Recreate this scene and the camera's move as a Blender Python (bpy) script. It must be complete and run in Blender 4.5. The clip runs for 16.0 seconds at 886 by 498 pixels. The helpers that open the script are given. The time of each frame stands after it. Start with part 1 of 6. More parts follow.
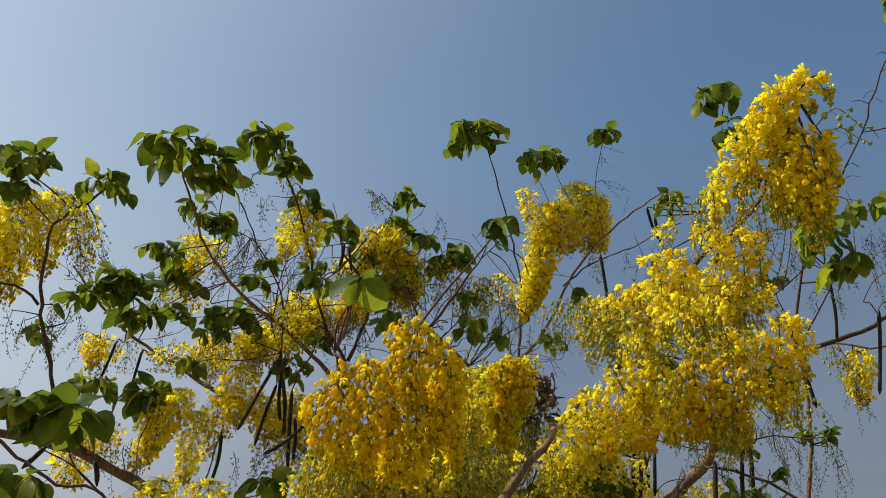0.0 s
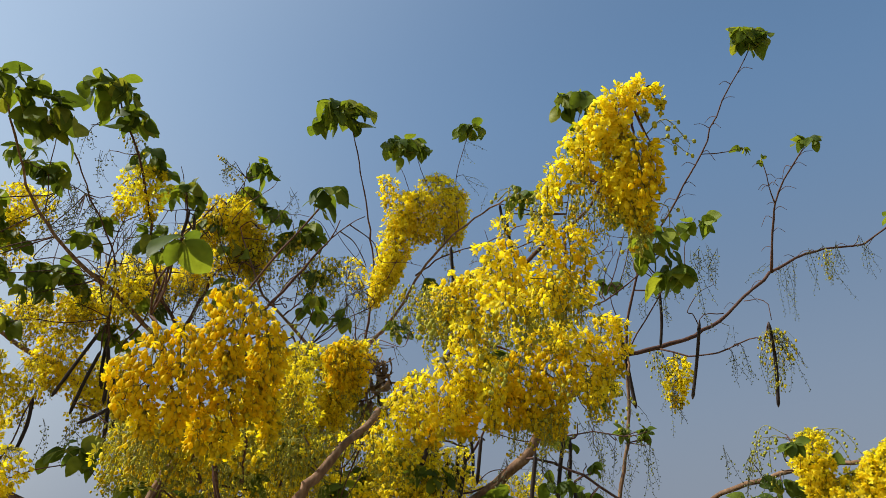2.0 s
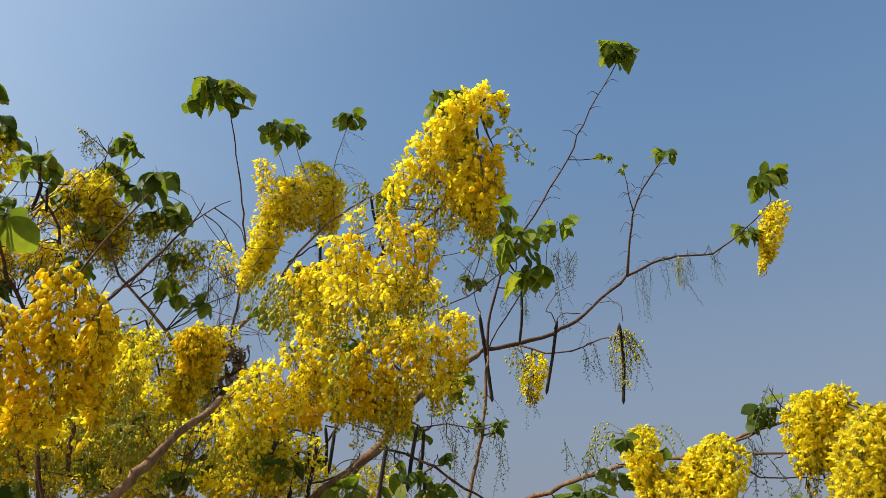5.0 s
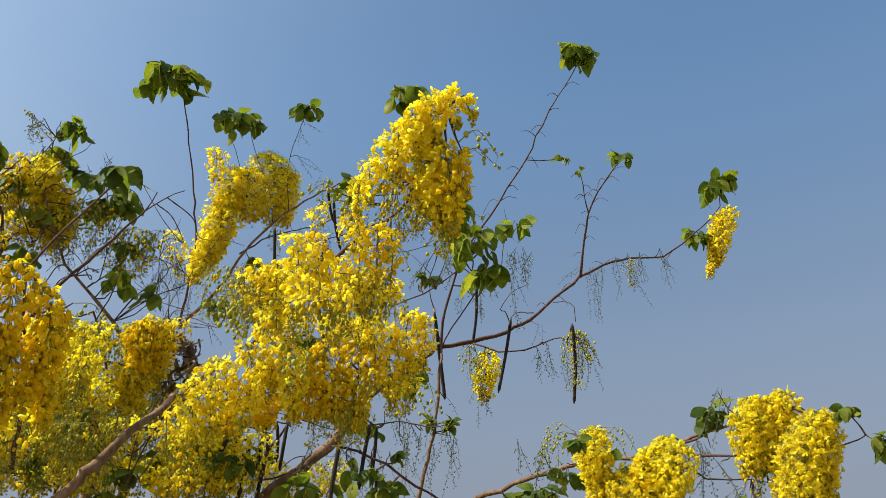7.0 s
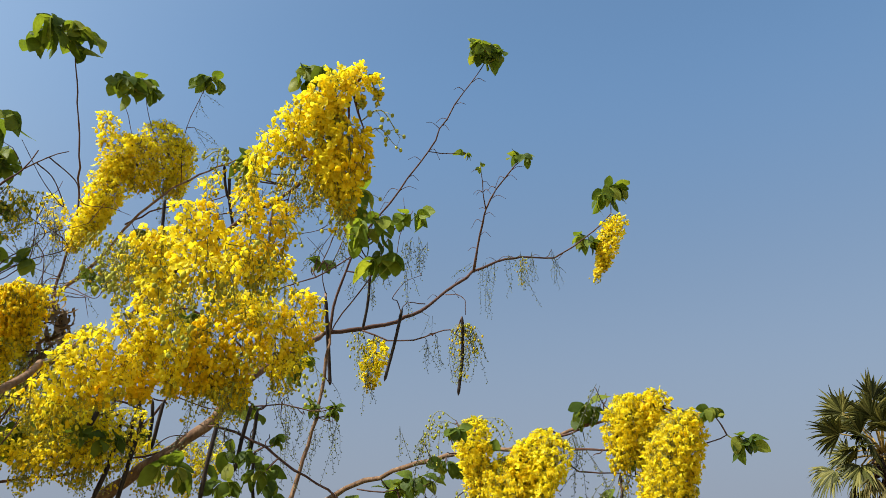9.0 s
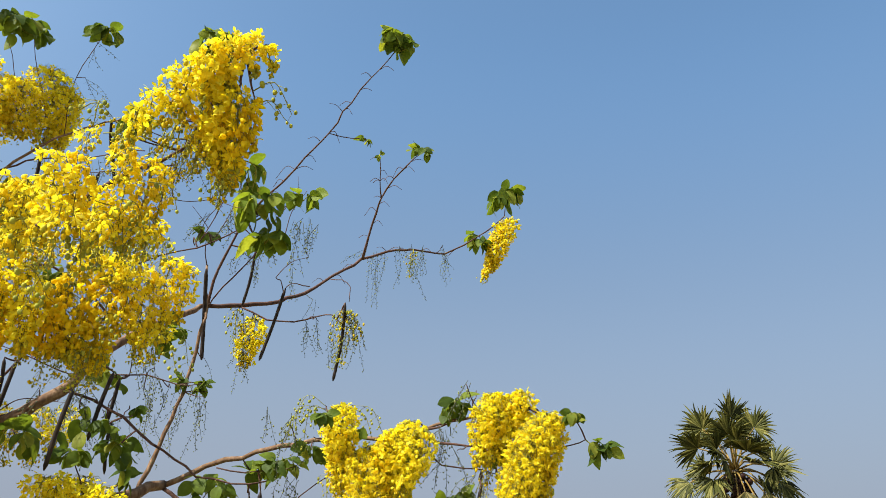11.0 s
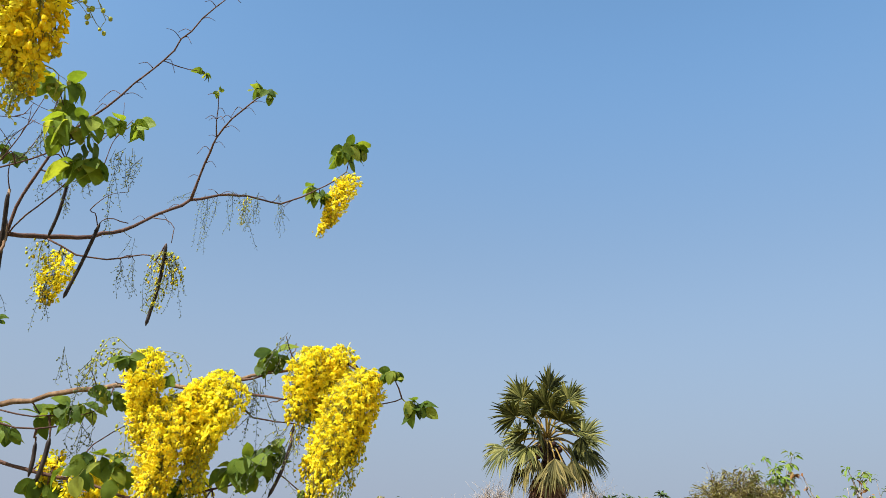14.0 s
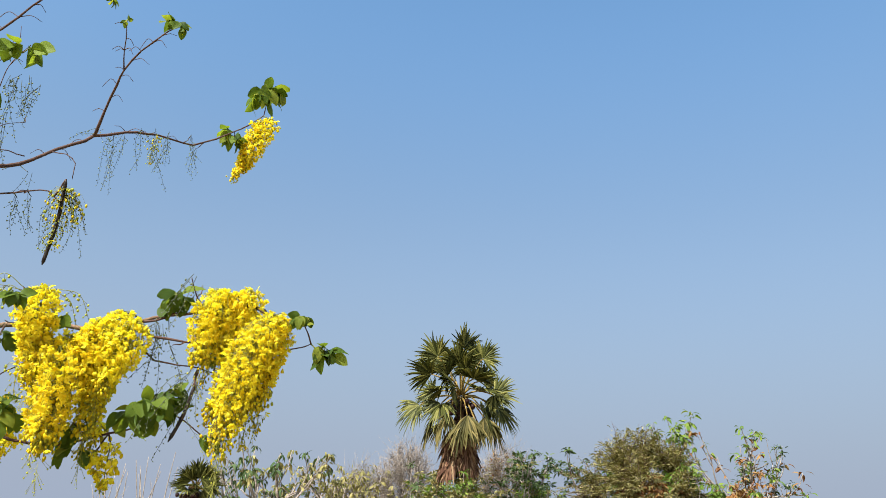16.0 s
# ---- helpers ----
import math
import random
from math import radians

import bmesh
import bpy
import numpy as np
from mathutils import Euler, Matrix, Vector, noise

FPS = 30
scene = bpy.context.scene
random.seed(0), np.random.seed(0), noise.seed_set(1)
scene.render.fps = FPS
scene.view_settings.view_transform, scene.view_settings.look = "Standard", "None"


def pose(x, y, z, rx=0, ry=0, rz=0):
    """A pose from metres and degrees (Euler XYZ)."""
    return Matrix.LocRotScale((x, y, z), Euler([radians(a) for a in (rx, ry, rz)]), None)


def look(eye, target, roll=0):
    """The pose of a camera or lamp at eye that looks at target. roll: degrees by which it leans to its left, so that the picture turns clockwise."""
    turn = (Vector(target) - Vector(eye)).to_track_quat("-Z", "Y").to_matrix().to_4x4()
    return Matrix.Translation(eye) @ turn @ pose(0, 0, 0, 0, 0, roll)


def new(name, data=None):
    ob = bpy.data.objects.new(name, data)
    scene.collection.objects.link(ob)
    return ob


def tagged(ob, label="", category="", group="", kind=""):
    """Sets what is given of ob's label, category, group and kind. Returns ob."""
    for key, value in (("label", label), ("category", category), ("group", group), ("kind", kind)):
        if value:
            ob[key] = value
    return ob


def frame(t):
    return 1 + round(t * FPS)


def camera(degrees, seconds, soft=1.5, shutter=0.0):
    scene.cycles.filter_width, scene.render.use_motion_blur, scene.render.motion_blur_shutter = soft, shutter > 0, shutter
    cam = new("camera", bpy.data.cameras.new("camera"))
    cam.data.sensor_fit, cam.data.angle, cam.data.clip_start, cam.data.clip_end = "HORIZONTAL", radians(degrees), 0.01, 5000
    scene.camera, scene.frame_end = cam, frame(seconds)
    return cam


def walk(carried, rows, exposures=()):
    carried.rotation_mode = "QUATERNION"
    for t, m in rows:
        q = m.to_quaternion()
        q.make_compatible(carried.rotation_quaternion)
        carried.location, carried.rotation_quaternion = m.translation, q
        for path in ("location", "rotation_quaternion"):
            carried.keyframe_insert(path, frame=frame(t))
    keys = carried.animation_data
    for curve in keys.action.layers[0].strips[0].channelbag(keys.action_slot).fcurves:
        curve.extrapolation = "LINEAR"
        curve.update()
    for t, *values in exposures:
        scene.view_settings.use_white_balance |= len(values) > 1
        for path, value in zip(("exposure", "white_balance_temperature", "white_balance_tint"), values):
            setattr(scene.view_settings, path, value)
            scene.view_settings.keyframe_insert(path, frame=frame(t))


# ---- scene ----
cam = camera(58.9, 16.0, soft=0.65)
PATH = [
    (0, (0.0, 0.0, 1.6), (0.0, 1.766, 2.539), 0.0),
    (0.5, (0.015, -0.004, 1.594), (0.146, 1.757, 2.534), -0.2),
    (1, (0.036, 0.003, 1.589), (0.279, 1.752, 2.527), -0.2),
    (1.5, (0.057, 0.008, 1.59), (0.352, 1.756, 2.517), -0.1),
    (2, (0.085, 0.031, 1.581), (0.422, 1.776, 2.499), 0.3),
    (2.5, (0.109, 0.014, 1.569), (0.491, 1.752, 2.482), 0.7),
    (3, (0.114, 0.022, 1.586), (0.566, 1.747, 2.492), 0.9),
    (3.5, (0.097, 0.012, 1.58), (0.629, 1.716, 2.482), 0.6),
    (4, (0.174, -0.032, 1.592), (0.724, 1.671, 2.484), 0.1),
    (6.5, (0.198, -0.027, 1.559), (0.902, 1.618, 2.453), -1.3),
    (7, (0.156, -0.02, 1.606), (0.885, 1.624, 2.48), -1.0),
    (7.5, (0.128, -0.03, 1.577), (0.923, 1.584, 2.451), -1.5),
    (8, (0.184, -0.035, 1.583), (1.035, 1.555, 2.447), -2.1),
    (8.5, (0.179, -0.016, 1.569), (1.079, 1.546, 2.435), -1.1),
    (9, (0.167, -0.009, 1.579), (1.131, 1.519, 2.437), -0.5),
    (11.5, (0.223, -0.031, 1.571), (1.449, 1.307, 2.411), 2.4),
    (12, (0.237, -0.029, 1.554), (1.515, 1.263, 2.39), 2.4),
    (12.5, (0.244, -0.042, 1.558), (1.575, 1.204, 2.381), 2.2),
    (13, (0.26, -0.025, 1.581), (1.638, 1.18, 2.388), 2.1),
    (13.5, (0.284, -0.026, 1.554), (1.71, 1.13, 2.347), 1.9),
    (14, (0.296, -0.01, 1.572), (1.769, 1.103, 2.342), 2.3),
    (14.5, (0.304, -0.011, 1.584), (1.816, 1.062, 2.333), 2.5),
    (15, (0.33, -0.013, 1.559), (1.878, 1.021, 2.29), 2.1),
    (15.5, (0.358, 0.006, 1.557), (1.947, 0.992, 2.267), 1.9),
    (16, (0.356, 0.001, 1.545), (1.972, 0.964, 2.225), 2.1),
]
walk(cam, [(t, look(eye, target, roll)) for t, eye, target, roll in PATH],
     exposures=[(0, 0.18, 6550, 8), (0.7, 0.30, 6550, 8), (1.5, 0.42, 6550, 8), (4, 0.58, 6500, 8), (7, 0.65, 6400, 8), (9, 0.78, 6400, 7), (11.5, 1.02, 6350, 6), (16, 1.15, 6100, 4)])


# ---------------------------------------------------------------- sky and sun
SUN_AZ, SUN_EL = -86.0, 47.0        # degrees, from +y towards +x; above the horizon
world = bpy.data.worlds.new("sky")
scene.world = world
world.use_nodes = True
wnt = world.node_tree
sky = wnt.nodes.new("ShaderNodeTexSky")
sky.sky_type = "NISHITA"
sky.sun_disc = False
sky.sun_elevation = radians(SUN_EL)
sky.sun_rotation = radians(SUN_AZ)
sky.air_density, sky.dust_density, sky.ozone_density = 1.0, 2.0, 1.0
# dusty haze thickens towards the horizon all round
way = wnt.nodes.new("ShaderNodeTexCoord")
up = wnt.nodes.new("ShaderNodeSeparateXYZ")
wnt.links.new(way.outputs["Generated"], up.inputs[0])
thick = wnt.nodes.new("ShaderNodeMapRange")
thick.interpolation_type = "SMOOTHSTEP"
for key, value in (("From Min", 0.0), ("From Max", 0.66), ("To Min", 1.0), ("To Max", 0.0)):
    thick.inputs[key].default_value = value
wnt.links.new(up.outputs["Z"], thick.inputs["Value"])
veil = wnt.nodes.new("ShaderNodeMix")
veil.data_type = "RGBA"
# the haze scatters more light near the sun's side
toward = wnt.nodes.new("ShaderNodeVectorMath")
toward.operation = "DOT_PRODUCT"
toward.inputs[1].default_value = (math.sin(radians(SUN_AZ)) * math.cos(radians(SUN_EL)), math.cos(radians(SUN_AZ)) * math.cos(radians(SUN_EL)), math.sin(radians(SUN_EL)))
wnt.links.new(way.outputs["Generated"], toward.inputs[0])
near_sun = wnt.nodes.new("ShaderNodeMapRange")
near_sun.interpolation_type = "SMOOTHSTEP"
for key, value in (("From Min", 0.15), ("From Max", 0.9), ("To Min", 0.0), ("To Max", 1.0)):
    near_sun.inputs[key].default_value = value
wnt.links.new(toward.outputs["Value"], near_sun.inputs["Value"])
haze = wnt.nodes.new("ShaderNodeMix")
haze.data_type = "RGBA"
haze.inputs["A"].default_value = (1.83, 1.98, 2.47, 1.0)
haze.inputs["B"].default_value = (7.3, 7.8, 8.2, 1.0)
wnt.links.new(near_sun.outputs[0], haze.inputs["Factor"])
wnt.links.new(haze.outputs["Result"], veil.inputs["B"])
glare = wnt.nodes.new("ShaderNodeMath")
glare.operation = "MULTIPLY_ADD"
glare.inputs[1].default_value = 0.24
glare.use_clamp = True
wnt.links.new(near_sun.outputs[0], glare.inputs[0])
wnt.links.new(thick.outputs[0], glare.inputs[2])
wnt.links.new(glare.outputs[0], veil.inputs["Factor"])
clear = wnt.nodes.new("ShaderNodeMix")
clear.data_type, clear.blend_type = "RGBA", "MULTIPLY"
clear.inputs["Factor"].default_value = 1.0
clear.inputs["B"].default_value = (0.93, 1.10, 1.135, 1.0)
# dust dims the clear sky below mid height
dim = wnt.nodes.new("ShaderNodeMapRange")
dim.interpolation_type = "SMOOTHSTEP"
for key, value in (("From Min", 0.34), ("From Max", 0.62), ("To Min", 0.82), ("To Max", 1.03)):
    dim.inputs[key].default_value = value
wnt.links.new(up.outputs["Z"], dim.inputs["Value"])
dimmed = wnt.nodes.new("ShaderNodeVectorMath")
dimmed.operation = "SCALE"
wnt.links.new(sky.outputs[0], dimmed.inputs[0])
wnt.links.new(dim.outputs[0], dimmed.inputs["Scale"])
wnt.links.new(dimmed.outputs[0], clear.inputs["A"])
wnt.links.new(clear.outputs["Result"], veil.inputs["A"])
wnt.links.new(veil.outputs["Result"], wnt.nodes["Background"].inputs[0])
wnt.nodes["Background"].inputs[1].default_value = 0.098

sun_dir = Vector((math.sin(radians(SUN_AZ)) * math.cos(radians(SUN_EL)),
                  math.cos(radians(SUN_AZ)) * math.cos(radians(SUN_EL)), math.sin(radians(SUN_EL))))
lamp = bpy.data.lights.new("sun", "SUN")
lamp.energy, lamp.angle, lamp.color = 5.0, radians(0.6), (1.0, 0.95, 0.86)
new("sun", lamp).matrix_world = look(sun_dir * 50, (0, 0, 0))


# ---------------------------------------------------------------- materials
def shader(name, rough=0.6):
    m = bpy.data.materials.new(name)
    m.use_nodes = True
    nt = m.node_tree
    b = nt.nodes["Principled BSDF"]
    b.inputs["Roughness"].default_value = rough
    return m, nt, b


def ramp(nt, source, stops):
    r = nt.nodes.new("ShaderNodeValToRGB")
    while len(r.color_ramp.elements) < len(stops):
        r.color_ramp.elements.new(0.5)
    for e, (p, c) in zip(r.color_ramp.elements, stops):
        e.position, e.color = p, (*c, 1)
    nt.links.new(source, r.inputs[0])
    return r.outputs[0]


def noise_of(nt, scale, detail=4.0, stretch=None):
    tc = nt.nodes.new("ShaderNodeTexCoord")
    n = nt.nodes.new("ShaderNodeTexNoise")
    n.inputs["Scale"].default_value, n.inputs["Detail"].default_value = scale, detail
    out = tc.outputs["Object"]
    if stretch:
        mp = nt.nodes.new("ShaderNodeMapping")
        mp.inputs["Scale"].default_value = stretch
        nt.links.new(out, mp.inputs[0])
        out = mp.outputs[0]
    nt.links.new(out, n.inputs["Vector"])
    return n.outputs["Fac"]


def maths(nt, op, a, b):
    n = nt.nodes.new("ShaderNodeMath")
    n.operation = op
    for k, v in enumerate((a, b)):
        if isinstance(v, (int, float)):
            n.inputs[k].default_value = v
        else:
            nt.links.new(v, n.inputs[k])
    return n.outputs[0]


def piece_random(nt):
    """A value that differs from piece to piece, whether the pieces are objects or islands of one mesh."""
    o = nt.nodes.new("ShaderNodeObjectInfo").outputs["Random"]
    g = nt.nodes.new("ShaderNodeNewGeometry").outputs["Random Per Island"]
    return maths(nt, "FRACT", maths(nt, "ADD", o, g), 0.0)


def mixed(nt, fac, a, b, blend="MIX"):
    n = nt.nodes.new("ShaderNodeMix")
    n.data_type, n.blend_type = "RGBA", blend
    for sock, v in ((n.inputs["Factor"], fac), (n.inputs["A"], a), (n.inputs["B"], b)):
        if isinstance(v, (int, float)):
            sock.default_value = v
        elif isinstance(v, tuple):
            sock.default_value = (*v, 1)
        else:
            nt.links.new(v, sock)
    return n.outputs["Result"]


def bumped(nt, b, height, strength, dist):
    n = nt.nodes.new("ShaderNodeBump")
    n.inputs["Strength"].default_value, n.inputs["Distance"].default_value = strength, dist
    nt.links.new(height, n.inputs["Height"])
    nt.links.new(n.outputs[0], b.inputs["Normal"])


def thin_leafy(name, stops, through_col, share, rough, grain=60.0, batches=None, mottle=0.35):
    """A thin plant surface: part of the light goes through it. batches: tints that differ from cluster to cluster."""
    m, nt, b = shader(name, rough)
    b.inputs["Specular IOR Level"].default_value = 0.08
    col = ramp(nt, piece_random(nt), stops)
    if batches:
        col = mixed(nt, 1.0, col, ramp(nt, nt.nodes.new("ShaderNodeObjectInfo").outputs["Random"], batches), "MULTIPLY")
    col = mixed(nt, mottle, col, ramp(nt, noise_of(nt, grain, 3.0), ((0.3, (0.55, 0.55, 0.55)), (0.7, (1, 1, 1)))), "MULTIPLY")
    nt.links.new(col, b.inputs["Base Color"])
    tr = nt.nodes.new("ShaderNodeBsdfTranslucent")
    nt.links.new(mixed(nt, 1.0, col, through_col, "MULTIPLY"), tr.inputs["Color"])
    mx = nt.nodes.new("ShaderNodeMixShader")
    mx.inputs[0].default_value = share
    nt.links.new(b.outputs[0], mx.inputs[1])
    nt.links.new(tr.outputs[0], mx.inputs[2])
    nt.links.new(mx.outputs[0], nt.nodes["Material Output"].inputs["Surface"])
    return m


def woody(name, stops, scale, stretch, bump=0.6, rough=0.85):
    m, nt, b = shader(name, rough)
    b.inputs["Specular IOR Level"].default_value = 0.12
    fine = noise_of(nt, scale, 6.0, stretch)
    coarse = noise_of(nt, scale * 0.13, 3.0)
    col = ramp(nt, fine, stops)
    col = mixed(nt, 0.5, col, ramp(nt, coarse, ((0.35, (0.5, 0.48, 0.45)), (0.65, (1, 1, 1)))), "MULTIPLY")
    nt.links.new(col, b.inputs["Base Color"])
    bumped(nt, b, fine, bump, 0.004)
    return m


PETAL = thin_leafy("yellow_petal", ((0.0, (0.86, 0.70, 0.025)), (0.3, (0.89, 0.755, 0.035)), (0.75, (0.91, 0.795, 0.055)), (1.0, (0.85, 0.78, 0.09))),
                   (1.11, 1.08, 0.48), 0.57, 0.5, 60.0, ((0.0, (1.0, 0.92, 0.78)), (0.35, (1.0, 0.97, 0.88)), (1.0, (1.0, 1.02, 1.0))), 0.10)
# Deeper gold of half-open petals; shade within the drooping racemes is put in too.
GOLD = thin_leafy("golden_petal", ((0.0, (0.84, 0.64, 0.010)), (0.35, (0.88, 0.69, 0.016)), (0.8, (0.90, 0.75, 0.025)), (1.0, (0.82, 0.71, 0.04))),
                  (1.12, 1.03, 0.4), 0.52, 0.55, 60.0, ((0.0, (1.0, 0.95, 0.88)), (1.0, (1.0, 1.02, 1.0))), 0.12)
BUD = thin_leafy("flower_bud", ((0.0, (0.76, 0.50, 0.008)), (0.55, (0.68, 0.49, 0.014)), (1.0, (0.46, 0.42, 0.03))), (1, 1, 0.5), 0.2, 0.5)
SMALL_BUD = thin_leafy("green_bud", ((0.0, (0.30, 0.32, 0.045)), (0.6, (0.45, 0.42, 0.05)), (1.0, (0.20, 0.22, 0.045))), (1, 1, 0.5), 0.15, 0.55)
DULL_BUD = thin_leafy("dull_bud", ((0.0, (0.10, 0.12, 0.07)), (0.6, (0.18, 0.20, 0.10)), (1.0, (0.30, 0.30, 0.10))), (1, 1, 0.5), 0.1, 0.6)
DULL_STALK = thin_leafy("dull_stalk", ((0.0, (0.065, 0.068, 0.045)), (1.0, (0.11, 0.11, 0.065))), (1, 1, 0.5), 0.1, 0.7)
STALK = thin_leafy("green_stalk", ((0.0, (0.22, 0.21, 0.045)), (1.0, (0.36, 0.33, 0.06))), (1, 1, 0.5), 0.1, 0.6)
LEAF = thin_leafy("green_leaf", ((0.0, (0.050, 0.080, 0.016)), (0.45, (0.088, 0.130, 0.020)), (0.8, (0.130, 0.174, 0.025)), (1.0, (0.22, 0.235, 0.036))),
                  (2.35, 2.1, 0.8), 0.42, 0.5, 45.0, None, 0.6)
# Lighter copy of green_leaf: sunlight through these sprays is put into the colour.
SUNLIT_LEAF = thin_leafy("sunlit_leaf", ((0.0, (0.066, 0.102, 0.017)), (0.45, (0.115, 0.165, 0.022)), (0.8, (0.160, 0.212, 0.028)), (1.0, (0.26, 0.275, 0.043))),
                  (2.35, 2.1, 0.8), 0.42, 0.5, 45.0, None, 0.6)
BARK = woody("branch_bark", ((0.25, (0.085, 0.048, 0.032)), (0.5, (0.185, 0.108, 0.064)), (0.8, (0.34, 0.22, 0.135))), 60.0, (1, 1, 0.35))
TWIG = woody("twig_bark", ((0.3, (0.055, 0.030, 0.024)), (0.7, (0.14, 0.075, 0.055))), 120.0, None, 0.3)
POD = woody("dark_pod", ((0.3, (0.014, 0.010, 0.010)), (0.7, (0.055, 0.040, 0.035))), 90.0, (1, 1, 0.2), 0.4, 0.45)
DRY = thin_leafy("dry_leaf", ((0.0, (0.08, 0.055, 0.034)), (0.5, (0.17, 0.115, 0.07)), (1.0, (0.28, 0.20, 0.12))), (1, 0.8, 0.6), 0.2, 0.8)


# ---------------------------------------------------------------- mesh helpers
class Soup:
    """Collects many small pieces into one mesh."""

    def __init__(self):
        self.v, self.f, self.n = [], [], 0

    def add(self, verts, faces):
        self.v.append(np.asarray(verts, float))
        self.f.extend(tuple(i + self.n for i in f) for f in faces)
        self.n += len(verts)

    def mesh(self, name, material, smooth=True):
        me = bpy.data.meshes.new(name)
        me.from_pydata(np.concatenate(self.v).tolist(), [], self.f)
        me.materials.append(material)
        if smooth:
            me.polygons.foreach_set("use_smooth", np.ones(len(me.polygons), dtype=bool))
        me.update()
        return me


def part(name, mesh, parent, label="", kind="", at=None):
    ob = new(name, mesh)
    ob.parent = parent
    if at is not None:
        ob.location = at
    return tagged(ob, label=label, kind=kind)


def smooth_line(pts, step=0.06):
    """A Catmull-Rom line through the points."""
    p = np.asarray(pts, float)
    p = np.vstack([2 * p[0] - p[1], p, 2 * p[-1] - p[-2]])
    out = []
    for i in range(1, len(p) - 2):
        k = max(2, int(np.linalg.norm(p[i + 1] - p[i]) / step))
        for s in np.linspace(0, 1, k, endpoint=False):
            a, b, c, d = p[i - 1], p[i], p[i + 1], p[i + 2]
            out.append(0.5 * (2 * b + (c - a) * s + (2 * a - 5 * b + 4 * c - d) * s ** 2 + (3 * b - a - 3 * c + d) * s ** 3))
    out.append(p[-2])
    return np.array(out)


def tube(soup, line, r0, r1, sides=6, knots=0.0, rng=None, power=1.0):
    """A tapered tube along a line, with slight swellings where knots is not 0."""
    line = np.asarray(line, float)
    n = len(line)
    tang = np.gradient(line, axis=0)
    tang /= np.linalg.norm(tang, axis=1, keepdims=True) + 1e-9
    ref = np.array([0.31, 0.47, 0.83])
    a = np.cross(tang, ref)
    a /= np.linalg.norm(a, axis=1, keepdims=True) + 1e-9
    b = np.cross(tang, a)
    rad = r0 + (r1 - r0) * np.linspace(0, 1, n) ** power
    if knots and rng is not None:
        rad = rad * (1 + knots * rng.uniform(-1, 1, n))
    ang = np.linspace(0, 2 * np.pi, sides, endpoint=False)
    ring = np.cos(ang)[None, :, None] * a[:, None, :] + np.sin(ang)[None, :, None] * b[:, None, :]
    verts = (line[:, None, :] + ring * rad[:, None, None]).reshape(-1, 3)
    faces = [(i * sides + k, i * sides + (k + 1) % sides, (i + 1) * sides + (k + 1) % sides, (i + 1) * sides + k)
             for i in range(n - 1) for k in range(sides)]
    faces.append(tuple(range(sides))[::-1])
    faces.append(tuple((n - 1) * sides + k for k in range(sides)))
    soup.add(verts, faces)


def basis(forward, up):
    """A turn whose y points forward and whose z leans to up."""
    y = np.asarray(forward, float)
    y = y / (np.linalg.norm(y) + 1e-9)
    x = np.cross(y, up)
    if np.linalg.norm(x) < 1e-4:
        x = np.cross(y, (0.6, 0.5, 0.3))
    x /= np.linalg.norm(x)
    return np.stack([x, y, np.cross(x, y)], 1)


def leaf_blade(droop, fold, wave, width=0.68):
    """An ovate leaflet 1 long along y, creased along its midrib, with a wavy margin."""
    rows = ((0.0, 0.06), (0.09, 0.52), (0.25, 0.92), (0.45, 1.0), (0.66, 0.88), (0.85, 0.55), (1.0, 0.07))
    v, f = [], []
    for y, w in rows:
        for side in (-1, -0.5, 0, 0.5, 1):
            z = -droop * y * y + abs(side) * w * fold * 0.13 + wave * 0.07 * abs(side) * math.sin(7.5 * y + 2.2 * side)
            v.append((side * w * width / 2, y - 0.12 * droop * y, z))
    for i in range(len(rows) - 1):
        for k in range(4):
            f.append((i * 5 + k, i * 5 + k + 1, i * 5 + 6 + k, i * 5 + 5 + k))
    return np.array(v), f


LEAVES = [leaf_blade(0.25, 0.5, 0.5, 0.70), leaf_blade(0.5, 0.25, -0.6, 0.72), leaf_blade(0.12, 0.7, 0.4, 0.82), leaf_blade(0.65, 0.4, 0.8, 0.62),
          leaf_blade(0.4, 0.8, -0.4, 0.76), leaf_blade(0.3, -0.3, 0.9, 0.74), leaf_blade(0.8, 0.5, 0.3, 0.72)]


def petal(length, width, cup, lift):
    rows = ((0.05, 0.14), (0.36, 0.66), (0.70, 1.0), (0.92, 0.78), (1.0, 0.34))
    v, f = [], []
    for r, w in rows:
        for side in (-1, 0, 1):
            v.append((side * w * width / 2, r * length * (1 - 0.06 * abs(side)), lift * r * r * length + cup * abs(side) * w * length))
    for i in range(len(rows) - 1):
        for k in (0, 1):
            f.append((i * 3 + k, i * 3 + k + 1, i * 3 + 4 + k, i * 3 + 3 + k))
    return np.array(v), f


